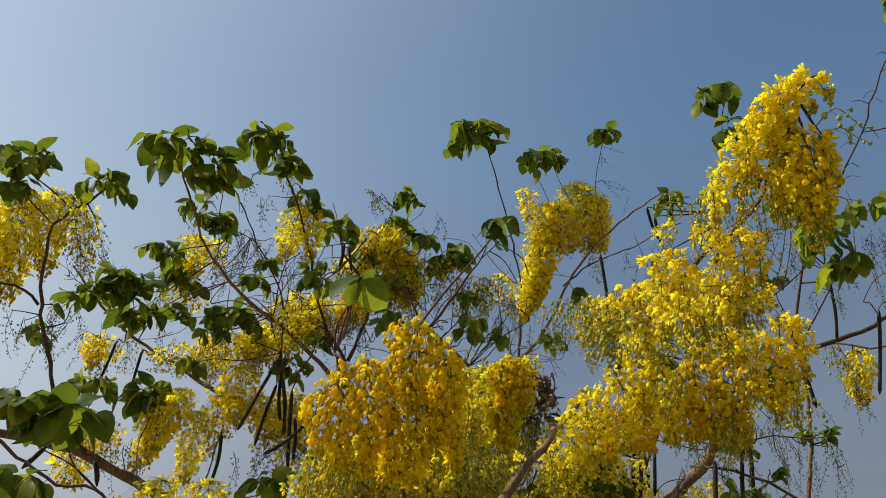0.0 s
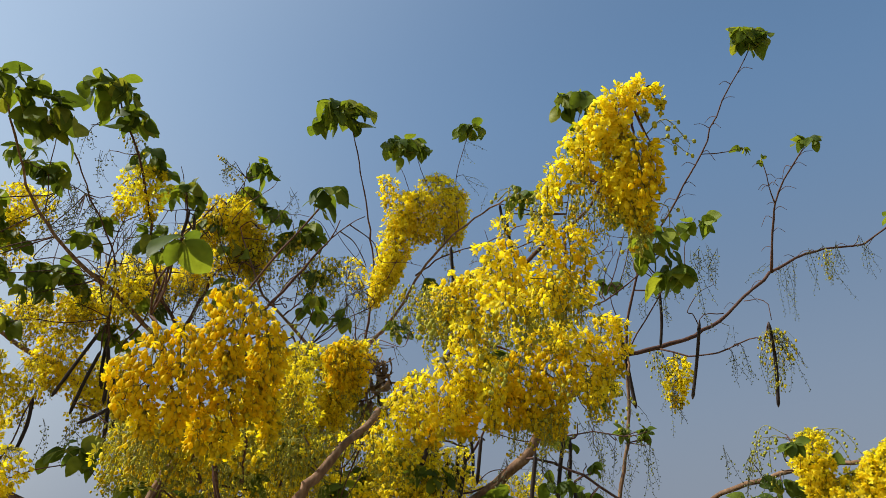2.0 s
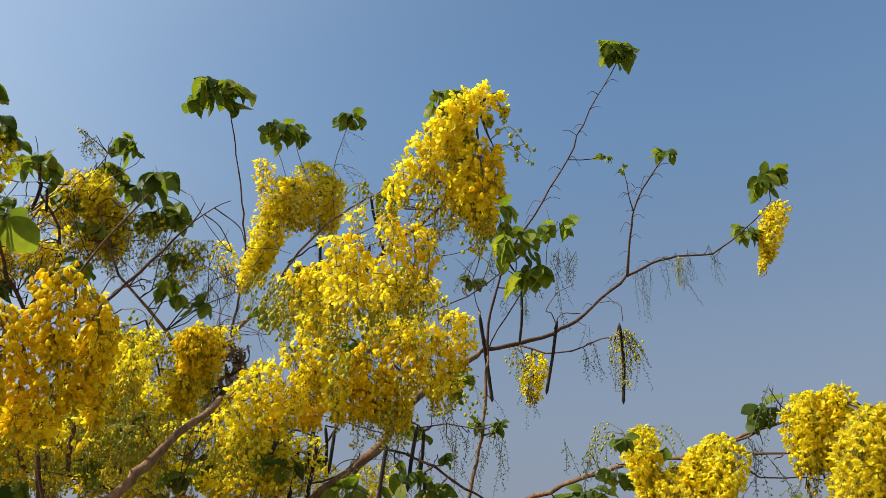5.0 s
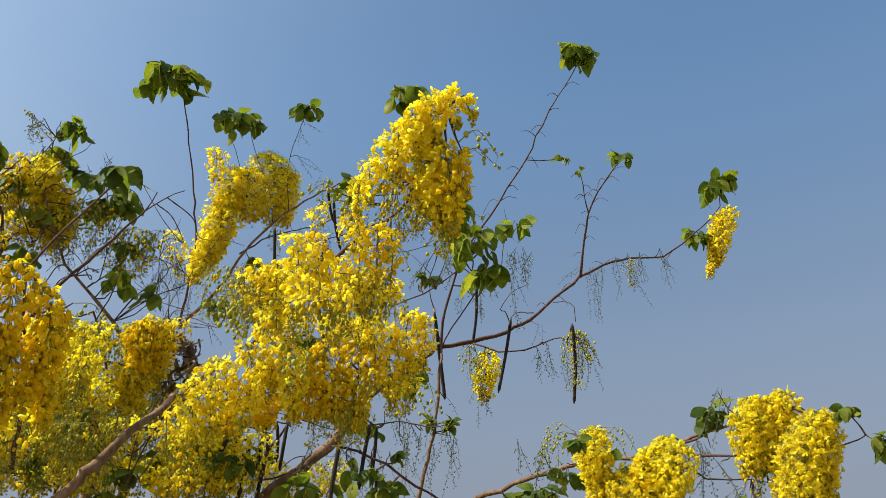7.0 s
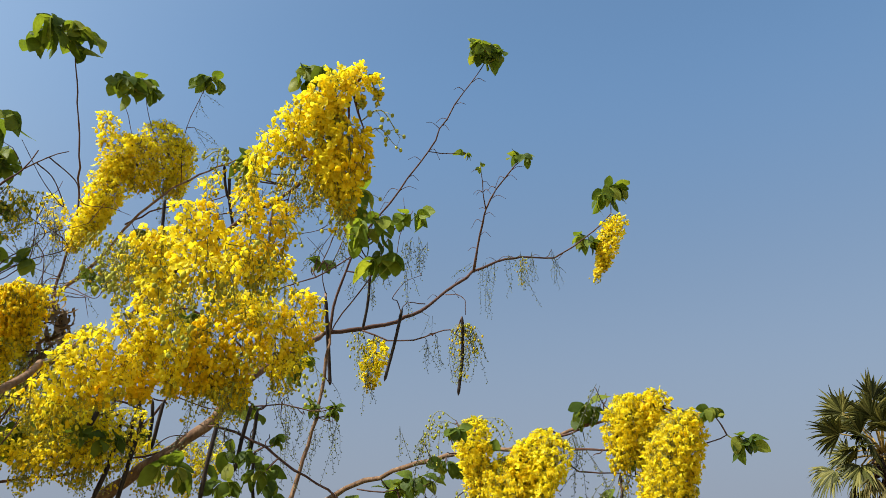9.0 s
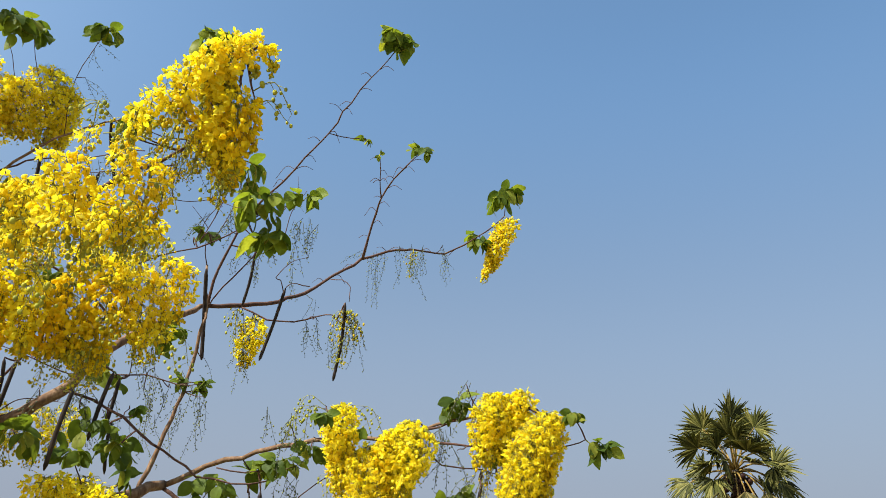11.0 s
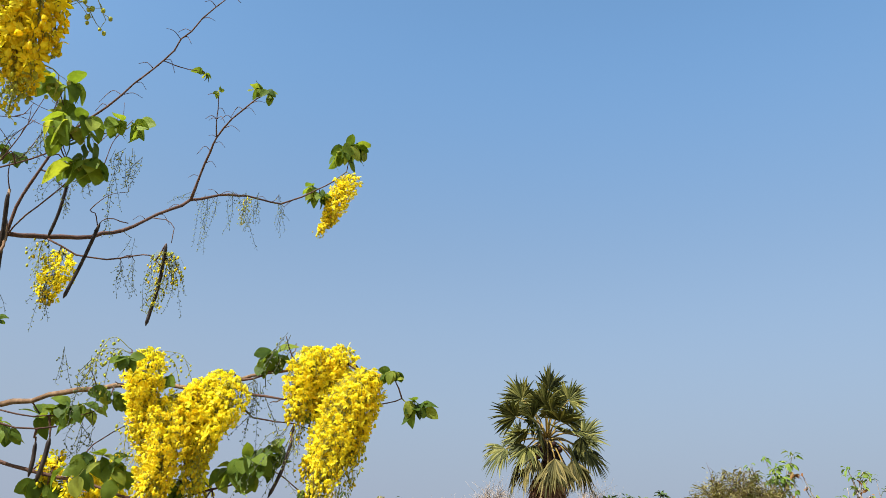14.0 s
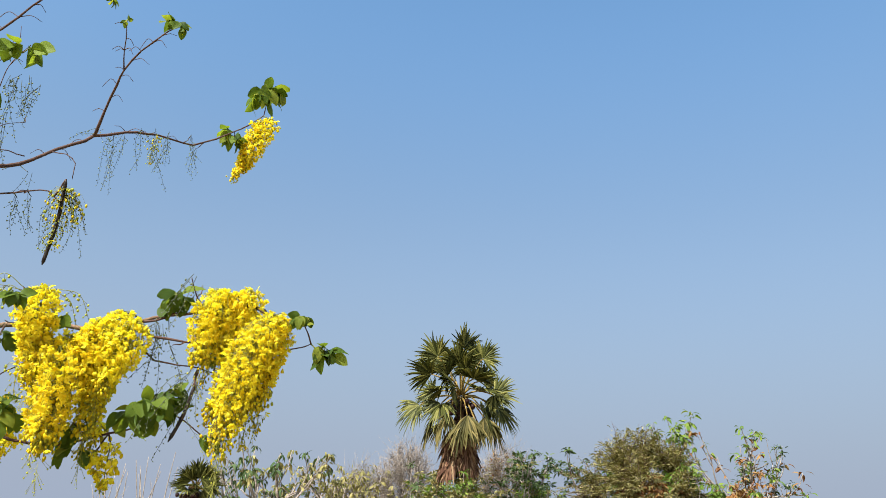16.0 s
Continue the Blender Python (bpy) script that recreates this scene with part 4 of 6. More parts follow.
raceme((-1.414, 3.651, 3.379), (-1.423, 3.732, 3.192), 0.093, 0.029, "b")
raceme((-1.720, 3.769, 3.082), (-1.760, 3.817, 2.902), 0.095, 0.030, "m")
raceme((-1.770, 3.744, 3.088), (-1.786, 3.792, 2.939), 0.076, 0.030, "f")
raceme((-1.633, 3.808, 3.082), (-1.639, 3.855, 2.946), 0.111, 0.026, "b")
raceme((-1.490, 3.872, 3.066), (-1.490, 3.909, 2.964), 0.079, 0.030, "m")
raceme((-1.678, 3.700, 2.664), (-1.698, 3.735, 2.497), 0.109, 0.031, "f")
raceme((-1.747, 3.701, 2.543), (-1.737, 3.751, 2.344), 0.109, 0.031, "f")
raceme((-1.619, 3.732, 2.646), (-1.588, 3.798, 2.432), 0.079, 0.028, "m")
raceme((-1.299, 3.802, 2.823), (-1.482, 3.839, 2.441), 0.121, 0.031, "f")
raceme((-1.361, 3.791, 2.791), (-1.429, 3.840, 2.523), 0.109, 0.031, "f")
raceme((-1.228, 3.856, 2.724), (-1.280, 3.921, 2.391), 0.103, 0.031, "f")
raceme((-1.128, 3.860, 2.812), (-1.149, 3.934, 2.517), 0.091, 0.028, "m")
raceme((-1.051, 3.932, 2.988), (-1.079, 4.012, 2.710), 0.130, 0.032, "f")
raceme((-1.130, 3.940, 2.898), (-1.117, 4.017, 2.652), 0.105, 0.032, "m")
raceme((-0.961, 3.999, 2.856), (-0.921, 4.077, 2.609), 0.111, 0.032, "m")
raceme((-1.033, 2.967, 2.209), (-1.061, 2.988, 2.033), 0.120, 0.031, "f")
raceme((-0.879, 3.015, 2.214), (-0.883, 3.044, 2.041), 0.097, 0.031, "f")
mass((0.078, 2.303, 2.271), 0.104, 0.155, 5, 0.020, "m")
mass((0.282, 3.424, 2.676), 0.098, 0.155, 7, 0.030, "f")
mass((0.265, 3.491, 2.439), 0.181, 0.181, 6, 0.024, "b")
mass((-0.248, 2.141, 2.039), 0.174, 0.095, 8, 0.022, "b")
mass((0.029, 2.550, 2.106), 0.243, 0.131, 9, 0.021, "b")
mass((-0.934, 4.012, 3.145), 0.174, 0.127, 8, 0.030, "m")
mass((-0.696, 3.938, 3.181), 0.108, 0.124, 5, 0.029, "m")
mass((-0.840, 4.072, 2.696), 0.186, 0.217, 7, 0.032, "m")
mass((-0.321, 3.770, 3.643), 0.139, 0.108, 6, 0.029, "f")
mass((-0.229, 3.860, 3.481), 0.124, 0.155, 6, 0.029, "f")
mass((-0.453, 3.920, 3.545), 0.143, 0.127, 5, 0.030, "m")
mass((0.199, 3.810, 3.356), 0.136, 0.121, 5, 0.028, "b")
mass((0.682, 3.091, 2.841), 0.110, 0.171, 7, 0.028, "m")
raceme((0.584, 4.736, 4.580), (0.612, 4.833, 4.417), 0.081, 0.038, "f")
raceme((0.931, 4.686, 4.590), (1.020, 4.896, 4.207), 0.195, 0.034, "f", 1.7)
raceme((0.817, 4.764, 4.492), (0.880, 4.922, 4.200), 0.170, 0.034, "f", 1.7)
raceme((1.041, 4.713, 4.518), (1.115, 4.889, 4.188), 0.122, 0.034, "f", 1.7)
raceme((0.732, 4.854, 4.359), (0.637, 5.115, 3.863), 0.154, 0.038, "f")
raceme((0.676, 4.993, 4.111), (0.572, 5.156, 3.782), 0.130, 0.038, "f")
raceme((0.730, 4.776, 4.491), (0.692, 4.955, 4.182), 0.146, 0.038, "f")
raceme((0.394, 4.835, 3.954), (0.471, 4.943, 3.709), 0.101, 0.036, "m")
raceme((1.011, 4.780, 4.191), (1.071, 4.887, 3.961), 0.103, 0.033, "b")
mass((0.641, 1.726, 2.643), 0.113, 0.045, 3, 0.023, "b")
mass((0.731, 1.828, 2.401), 0.120, 0.068, 4, 0.025, "m")
mass((0.558, 3.009, 2.855), 0.131, 0.119, 6, 0.027, "b")
mass((0.814, 1.690, 2.610), 0.075, 0.090, 5, 0.019, "b")
mass((0.999, 2.243, 2.276), 0.072, 0.072, 4, 0.021, "m")
mass((0.824, 2.326, 2.183), 0.108, 0.072, 6, 0.021, "b")
mass((0.304, 3.496, 2.755), 0.133, 0.133, 5, 0.026, "m")
mass((0.365, 3.649, 2.588), 0.164, 0.191, 7, 0.025, "b")
mass((0.583, 3.308, 2.195), 0.294, 0.184, 9, 0.027, "m")
mass((1.007, 3.543, 2.182), 0.266, 0.133, 4, 0.028, "m")
mass((0.012, 2.916, 2.331), 0.155, 0.108, 10, 0.028, "f")
mass((0.105, 3.441, 2.677), 0.130, 0.155, 7, 0.027, "b")
mass((-0.343, 3.130, 2.149), 0.276, 0.138, 10, 0.029, "m")
mass((1.062, 2.819, 2.775), 0.207, 0.138, 6, 0.026, "b")
raceme((3.729, 3.382, 4.085), (3.733, 3.589, 3.760), 0.098, 0.037, "f", 1.3)
raceme((3.707, 3.445, 4.028), (3.714, 3.638, 3.700), 0.076, 0.033, "f", 1.2)
raceme((2.073, 3.702, 2.990), (2.071, 3.772, 2.740), 0.080, 0.033, "f", 1.5)
raceme((1.971, 3.733, 3.027), (2.022, 3.782, 2.800), 0.068, 0.030, "b", 1.8)
raceme((2.367, 3.271, 3.006), (2.390, 3.359, 2.740), 0.098, 0.027, "b", 2.4)
raceme((1.915, 2.550, 2.302), (1.961, 2.576, 2.069), 0.085, 0.025, "e")
raceme((1.913, 2.572, 2.224), (1.956, 2.592, 1.989), 0.065, 0.025, "e")
raceme((1.995, 2.528, 2.133), (2.033, 2.556, 1.754), 0.090, 0.025, "e")
raceme((2.003, 2.571, 2.076), (2.023, 2.596, 1.802), 0.081, 0.025, "e")
raceme((2.139, 2.396, 2.256), (2.132, 2.481, 1.825), 0.082, 0.025, "e")
raceme((2.145, 2.336, 2.219), (2.108, 2.419, 1.962), 0.075, 0.025, "e")
raceme((2.074, 2.450, 2.183), (2.131, 2.445, 2.007), 0.076, 0.025, "e")
raceme((2.334, 2.129, 2.359), (2.344, 2.199, 2.089), 0.088, 0.025, "e")
raceme((2.347, 2.213, 2.328), (2.406, 2.238, 2.028), 0.058, 0.026, "m")
raceme((2.415, 2.047, 2.365), (2.411, 2.106, 2.200), 0.064, 0.025, "e")
raceme((2.456, 1.961, 2.277), (2.410, 2.117, 1.773), 0.099, 0.024, "e")
raceme((2.440, 2.013, 2.262), (2.422, 2.124, 1.862), 0.100, 0.024, "e")
raceme((2.476, 1.943, 2.263), (2.477, 2.027, 1.935), 0.063, 0.021, "e")
raceme((2.422, 2.089, 2.266), (2.418, 2.180, 1.893), 0.079, 0.025, "e")
raceme((1.968, 2.704, 2.059), (1.988, 2.710, 1.939), 0.056, 0.024, "b")
raceme((2.234, 2.467, 1.804), (2.238, 2.475, 1.650), 0.049, 0.033, "f")
raceme((2.195, 2.499, 1.771), (2.216, 2.489, 1.696), 0.040, 0.033, "f")
mass((2.108, 3.035, 1.850), 0.141, 0.102, 7, 0.035, "f")
mass((1.942, 3.124, 1.888), 0.064, 0.077, 4, 0.035, "f")
mass((2.200, 2.581, 1.815), 0.104, 0.070, 4, 0.027, "m")
mass((0.739, 1.706, 2.646), 0.091, 0.060, 3, 0.023, "b")
mass((0.683, 1.952, 2.663), 0.099, 0.066, 2, 0.021, "m")
mass((0.633, 2.182, 2.441), 0.121, 0.052, 3, 0.023, "m")
mass((0.821, 2.138, 2.429), 0.138, 0.052, 3, 0.023, "f")
mass((0.808, 1.599, 2.580), 0.058, 0.072, 4, 0.020, "m")
mass((0.500, 1.975, 2.469), 0.079, 0.063, 4, 0.026, "m")
mass((-0.317, 2.625, 2.121), 0.175, 0.136, 7, 0.026, "m")
mass((-0.126, 2.844, 2.165), 0.167, 0.146, 7, 0.026, "m")
mass((0.092, 3.245, 2.245), 0.166, 0.143, 7, 0.027, "m")
mass((0.236, 3.284, 2.495), 0.098, 0.122, 6, 0.025, "f")
mass((0.335, 3.506, 2.415), 0.155, 0.155, 5, 0.025, "b")
mass((0.588, 3.309, 2.249), 0.171, 0.147, 4, 0.027, "m")
mass((-0.077, 3.238, 2.640), 0.122, 0.122, 6, 0.025, "m")
mass((-0.755, 3.617, 3.089), 0.115, 0.115, 4, 0.030, "m")
mass((0.420, 3.574, 2.865), 0.055, 0.055, 2, 0.028, "m")
mass((-0.741, 3.896, 3.262), 0.186, 0.155, 5, 0.029, "m")
mass((-1.107, 3.985, 3.102), 0.222, 0.127, 6, 0.030, "m")
mass((-1.273, 4.060, 3.065), 0.194, 0.130, 5, 0.030, "m")
mass((0.390, 3.088, 2.342), 0.115, 0.138, 4, 0.024, "b")
mass((0.463, 2.904, 2.196), 0.130, 0.086, 4, 0.025, "m")
mass((-0.550, 3.830, 3.234), 0.181, 0.121, 4, 0.028, "m")
raceme((0.845, 1.392, 2.786), (0.877, 1.412, 2.744), 0.021, 0.027, "e")
raceme((0.812, 1.403, 2.791), (0.845, 1.435, 2.734), 0.028, 0.027, "e")
raceme((0.778, 1.426, 2.782), (0.806, 1.477, 2.703), 0.034, 0.027, "e")
raceme((0.743, 1.461, 2.757), (0.768, 1.520, 2.665), 0.040, 0.027, "e")
raceme((0.723, 1.518, 2.745), (0.744, 1.583, 2.643), 0.040, 0.028, "f")
raceme((0.701, 1.568, 2.723), (0.720, 1.631, 2.620), 0.038, 0.028, "f")
raceme((0.686, 1.617, 2.696), (0.699, 1.670, 2.608), 0.032, 0.028, "f")
raceme((0.651, 1.604, 2.620), (0.662, 1.643, 2.551), 0.029, 0.026, "f")
raceme((0.795, 1.486, 2.697), (0.868, 1.572, 2.521), 0.045, 0.027, "e")
raceme((0.823, 1.463, 2.676), (0.881, 1.543, 2.519), 0.045, 0.027, "d")
raceme((0.865, 1.469, 2.678), (0.906, 1.518, 2.579), 0.028, 0.027, "d")
raceme((0.788, 1.521, 2.707), (0.834, 1.575, 2.602), 0.035, 0.028, "f")
raceme((0.867, 1.590, 2.554), (0.889, 1.628, 2.472), 0.037, 0.024, "m")
raceme((0.547, 1.807, 2.541), (0.582, 1.890, 2.347), 0.057, 0.029, "f")
raceme((0.522, 1.903, 2.496), (0.547, 1.967, 2.335), 0.043, 0.028, "f")
raceme((0.599, 1.791, 2.549), (0.634, 1.864, 2.380), 0.048, 0.029, "f")
raceme((0.669, 1.859, 2.516), (0.688, 1.917, 2.379), 0.043, 0.028, "f")
raceme((0.742, 1.737, 2.573), (0.764, 1.802, 2.434), 0.036, 0.027, "f")
raceme((0.781, 1.733, 2.557), (0.801, 1.781, 2.451), 0.027, 0.027, "f")
raceme((0.714, 1.773, 2.523), (0.737, 1.836, 2.377), 0.042, 0.027, "f")
raceme((0.672, 1.741, 2.404), (0.692, 1.786, 2.288), 0.037, 0.024, "m")
raceme((0.580, 1.764, 2.406), (0.597, 1.814, 2.279), 0.037, 0.024, "m")
raceme((0.585, 2.280, 2.492), (0.617, 2.348, 2.280), 0.068, 0.026, "f")
raceme((0.525, 2.303, 2.400), (0.546, 2.368, 2.169), 0.072, 0.026, "f")
raceme((0.447, 2.351, 2.355), (0.465, 2.409, 2.139), 0.072, 0.026, "f")
raceme((0.389, 2.379, 2.285), (0.411, 2.420, 2.118), 0.050, 0.026, "f")
raceme((0.644, 2.275, 2.421), (0.694, 2.336, 2.190), 0.061, 0.026, "f")
raceme((0.601, 2.405, 2.378), (0.626, 2.454, 2.190), 0.070, 0.028, "d")
raceme((0.501, 2.438, 2.321), (0.522, 2.476, 2.166), 0.062, 0.028, "d")
raceme((0.338, 2.499, 2.242), (0.358, 2.534, 2.087), 0.056, 0.025, "m")
raceme((0.786, 2.306, 2.450), (0.826, 2.372, 2.211), 0.070, 0.028, "d")
raceme((0.867, 2.280, 2.457), (0.904, 2.356, 2.183), 0.066, 0.028, "d")
raceme((0.739, 2.335, 2.404), (0.770, 2.387, 2.207), 0.059, 0.028, "d")
raceme((0.903, 2.221, 2.436), (0.921, 2.261, 2.305), 0.043, 0.026, "f")
raceme((0.999, 2.153, 2.517), (1.024, 2.222, 2.311), 0.058, 0.026, "f")
raceme((1.042, 2.142, 2.503), (1.063, 2.195, 2.346), 0.036, 0.026, "f")
raceme((0.957, 2.198, 2.448), (0.989, 2.257, 2.242), 0.050, 0.026, "f")
raceme((0.849, 2.354, 2.364), (0.876, 2.398, 2.184), 0.064, 0.023, "f")
raceme((-0.293, 1.883, 2.206), (-0.302, 1.922, 2.062), 0.040, 0.026, "d")
raceme((-0.246, 1.869, 2.267), (-0.253, 1.938, 2.025), 0.052, 0.026, "d")
raceme((-0.190, 1.873, 2.276), (-0.191, 1.947, 2.013), 0.052, 0.026, "d")
raceme((-0.137, 1.924, 2.294), (-0.133, 2.004, 2.011), 0.053, 0.026, "d")
raceme((-0.070, 1.843, 2.374), (-0.076, 1.915, 2.172), 0.058, 0.026, "d")
raceme((-0.113, 1.845, 2.364), (-0.119, 1.883, 2.265), 0.035, 0.026, "d")
raceme((-0.078, 1.946, 2.241), (-0.079, 2.009, 1.998), 0.056, 0.026, "d")
raceme((-0.021, 1.908, 2.350), (-0.020, 1.993, 2.079), 0.053, 0.026, "d")
raceme((0.024, 1.975, 2.313), (0.031, 2.051, 2.049), 0.051, 0.025, "d")
raceme((0.075, 2.173, 2.350), (0.074, 2.235, 2.137), 0.053, 0.021, "m")
raceme((-0.221, 2.114, 2.169), (-0.215, 2.158, 1.969), 0.057, 0.026, "m")
raceme((-0.144, 2.127, 2.142), (-0.140, 2.169, 1.943), 0.057, 0.026, "m")
raceme((-0.037, 2.135, 2.128), (-0.036, 2.173, 1.943), 0.057, 0.026, "m")
raceme((-0.296, 2.113, 2.138), (-0.297, 2.149, 1.968), 0.054, 0.026, "m")
raceme((2.490, 2.001, 2.272), (2.479, 2.094, 1.958), 0.070, 0.025, "e")
raceme((2.359, 2.119, 2.320), (2.373, 2.162, 2.133), 0.070, 0.025, "e")
raceme((2.025, 2.503, 2.157), (2.036, 2.533, 1.957), 0.062, 0.025, "e")
raceme((2.166, 2.403, 2.145), (2.143, 2.465, 1.899), 0.052, 0.025, "e")
raceme((2.381, 2.086, 2.354), (2.447, 2.069, 2.204), 0.066, 0.025, "e")
mass((-0.259, 3.898, 3.397), 0.186, 0.155, 7, 0.029, "m")
mass((-0.059, 3.879, 3.456), 0.155, 0.155, 6, 0.027, "b")
mass((-0.328, 3.916, 3.579), 0.190, 0.127, 7, 0.030, "m")
mass((0.165, 3.733, 3.288), 0.118, 0.133, 5, 0.031, "b")
mass((-0.491, 3.837, 3.237), 0.151, 0.121, 4, 0.028, "m")
raceme((-0.290, 3.683, 3.800), (-0.397, 3.622, 3.884), 0.050, 0.029, "b")
raceme((-0.551, 3.716, 3.478), (-0.536, 3.783, 3.344), 0.060, 0.028, "b")
raceme((0.686, 2.396, 2.357), (0.718, 2.431, 2.210), 0.060, 0.025, "f")
raceme((0.847, 1.560, 2.672), (0.910, 1.626, 2.524), 0.044, 0.026, "d")
raceme((0.815, 1.576, 2.669), (0.851, 1.624, 2.572), 0.035, 0.026, "d")
raceme((0.683, 1.723, 2.587), (0.697, 1.762, 2.510), 0.036, 0.027, "f")
raceme((0.750, 1.562, 2.741), (0.767, 1.623, 2.645), 0.035, 0.026, "f")
mass((0.058, 3.123, 2.121), 0.184, 0.127, 9, 0.029, "m")
mass((0.377, 3.116, 2.108), 0.207, 0.104, 5, 0.027, "m")
mass((0.587, 3.191, 2.131), 0.143, 0.090, 3, 0.028, "m")
mass((0.124, 2.999, 2.238), 0.201, 0.089, 5, 0.028, "m")
raceme((0.732, 4.854, 4.359), (0.637, 5.115, 3.863), 0.122, 0.036, "f")
raceme((0.676, 4.993, 4.111), (0.572, 5.156, 3.782), 0.105, 0.036, "f")
raceme((0.268, 3.087, 2.722), (0.285, 3.130, 2.510), 0.080, 0.026, "d")
raceme((0.225, 3.095, 2.700), (0.240, 3.130, 2.530), 0.064, 0.026, "d")
raceme((0.318, 3.087, 2.715), (0.335, 3.130, 2.520), 0.064, 0.026, "d")
raceme((2.090, 2.442, 2.217), (2.128, 2.476, 1.897), 0.070, 0.025, "e")
raceme((2.068, 2.468, 2.179), (2.097, 2.486, 1.984), 0.060, 0.025, "e")
mass((1.169, 3.215, 1.929), 0.147, 0.086, 6, 0.033, "f")

# leaves
leaves((0.114, 1.404, 2.400), 0.040, 0.035, 6, 0.065)
broad_leaf((-0.204, 1.709, 2.433), (-0.283, 1.656, 2.378), 0.80, 0.3)
broad_leaf((-0.206, 1.712, 2.425), (-0.242, 1.750, 2.357), 0.55, 0.7)
broad_leaf((-0.201, 1.714, 2.423), (-0.119, 1.773, 2.360), 0.78, 1.0)
broad_leaf((-0.199, 1.710, 2.433), (-0.143, 1.797, 2.450), 0.60, 0.9)
leaves((-0.131, 2.333, 2.149), 0.052, 0.052, 4, 0.062)
leaves((-1.200, 2.261, 2.056), 0.112, 0.084, 10, 0.116)
leaves((-0.325, 2.543, 1.998), 0.084, 0.056, 6, 0.075)
leaves((-0.189, 2.566, 1.979), 0.084, 0.047, 6, 0.075)
leaves((-1.143, 2.353, 2.268), 0.117, 0.097, 9, 0.140)
leaves((-1.262, 2.287, 2.284), 0.097, 0.097, 9, 0.136)
leaves((-0.029, 2.765, 2.074), 0.091, 0.060, 7, 0.081)
leaves((1.715, 2.363, 2.200), 0.025, 0.058, 4, 0.071)
leaves((0.064, 2.839, 2.227), 0.084, 0.063, 6, 0.075)
leaves((0.262, 2.821, 2.090), 0.046, 0.054, 7, 0.079)
leaves((-0.027, 2.794, 2.218), 0.054, 0.046, 7, 0.071)
leaves((2.602, 1.829, 2.160), 0.056, 0.069, 9, 0.078)
leaves((2.526, 1.885, 2.268), 0.060, 0.028, 6, 0.060)
leaves((2.409, 2.170, 1.830), 0.043, 0.022, 2, 0.073)
leaves((0.445, 2.926, 2.206), 0.086, 0.065, 6, 0.078)
leaves((0.228, 2.935, 2.024), 0.065, 0.043, 7, 0.078)
leaves((2.219, 2.272, 1.931), 0.070, 0.050, 6, 0.100)
leaves((0.129, 2.830, 2.773), 0.049, 0.045, 6, 0.076)
leaves((0.547, 2.981, 2.185), 0.049, 0.040, 6, 0.076)
leaves((2.269, 2.284, 2.322), 0.076, 0.045, 7, 0.094)
leaves((2.262, 2.373, 1.888), 0.130, 0.070, 9, 0.105)
leaves((2.319, 2.315, 1.960), 0.080, 0.055, 8, 0.105)
leaves((2.144, 2.536, 1.767), 0.056, 0.027, 3, 0.081)
leaves((2.465, 2.225, 2.144), 0.041, 0.041, 4, 0.077)
leaves((0.670, 3.104, 2.172), 0.092, 0.069, 6, 0.083)
leaves((2.037, 2.624, 2.235), 0.032, 0.032, 3, 0.065)
leaves((1.921, 2.735, 1.875), 0.170, 0.080, 18, 0.098)
leaves((2.150, 2.616, 1.825), 0.116, 0.058, 6, 0.102)
leaves((-1.303, 2.549, 3.241), 0.131, 0.086, 11, 0.095)
leaves((0.036, 3.237, 2.242), 0.107, 0.083, 10, 0.100)
leaves((-0.676, 3.170, 2.218), 0.143, 0.071, 10, 0.107)
leaves((0.313, 3.247, 2.196), 0.095, 0.095, 6, 0.119)
leaves((-0.127, 3.223, 2.310), 0.095, 0.071, 7, 0.107)
leaves((1.950, 2.824, 2.167), 0.084, 0.036, 6, 0.082)
leaves((2.054, 2.762, 2.165), 0.082, 0.060, 7, 0.096)
leaves((-1.589, 2.480, 3.299), 0.152, 0.110, 16, 0.103)
leaves((-1.618, 2.520, 3.210), 0.073, 0.073, 7, 0.103)
leaves((-1.101, 2.632, 3.450), 0.196, 0.103, 13, 0.142)
leaves((-0.934, 2.723, 3.409), 0.147, 0.135, 16, 0.135)
leaves((0.963, 3.253, 2.113), 0.122, 0.069, 7, 0.117)
leaves((1.148, 3.201, 2.079), 0.086, 0.073, 8, 0.093)
leaves((1.270, 3.158, 2.115), 0.086, 0.073, 7, 0.088)
leaves((1.211, 3.162, 2.191), 0.061, 0.049, 5, 0.083)
leaves((1.333, 3.151, 2.017), 0.061, 0.061, 5, 0.088)
leaves((1.900, 2.990, 2.114), 0.111, 0.069, 9, 0.099)
leaves((0.931, 3.206, 2.745), 0.101, 0.088, 10, 0.091)
leaves((1.939, 3.131, 1.824), 0.102, 0.092, 10, 0.102)
leaves((-0.775, 2.853, 3.654), 0.168, 0.104, 16, 0.117)
leaves((-1.653, 2.968, 2.792), 0.091, 0.052, 5, 0.093)
leaves((1.263, 3.357, 2.235), 0.109, 0.104, 6, 0.109)
leaves((1.361, 3.333, 2.180), 0.065, 0.065, 3, 0.098)
leaves((1.383, 3.301, 2.303), 0.031, 0.036, 4, 0.067)
leaves((-0.242, 3.304, 3.009), 0.091, 0.078, 6, 0.088)
leaves((1.736, 3.269, 2.015), 0.158, 0.058, 10, 0.105)
leaves((1.916, 3.168, 2.102), 0.066, 0.053, 6, 0.105)
leaves((-0.707, 3.015, 3.624), 0.101, 0.101, 10, 0.112)
leaves((1.271, 3.411, 2.457), 0.085, 0.053, 6, 0.107)
leaves((-1.132, 3.118, 3.453), 0.104, 0.098, 9, 0.104)
leaves((-1.017, 3.165, 3.441), 0.093, 0.109, 10, 0.104)
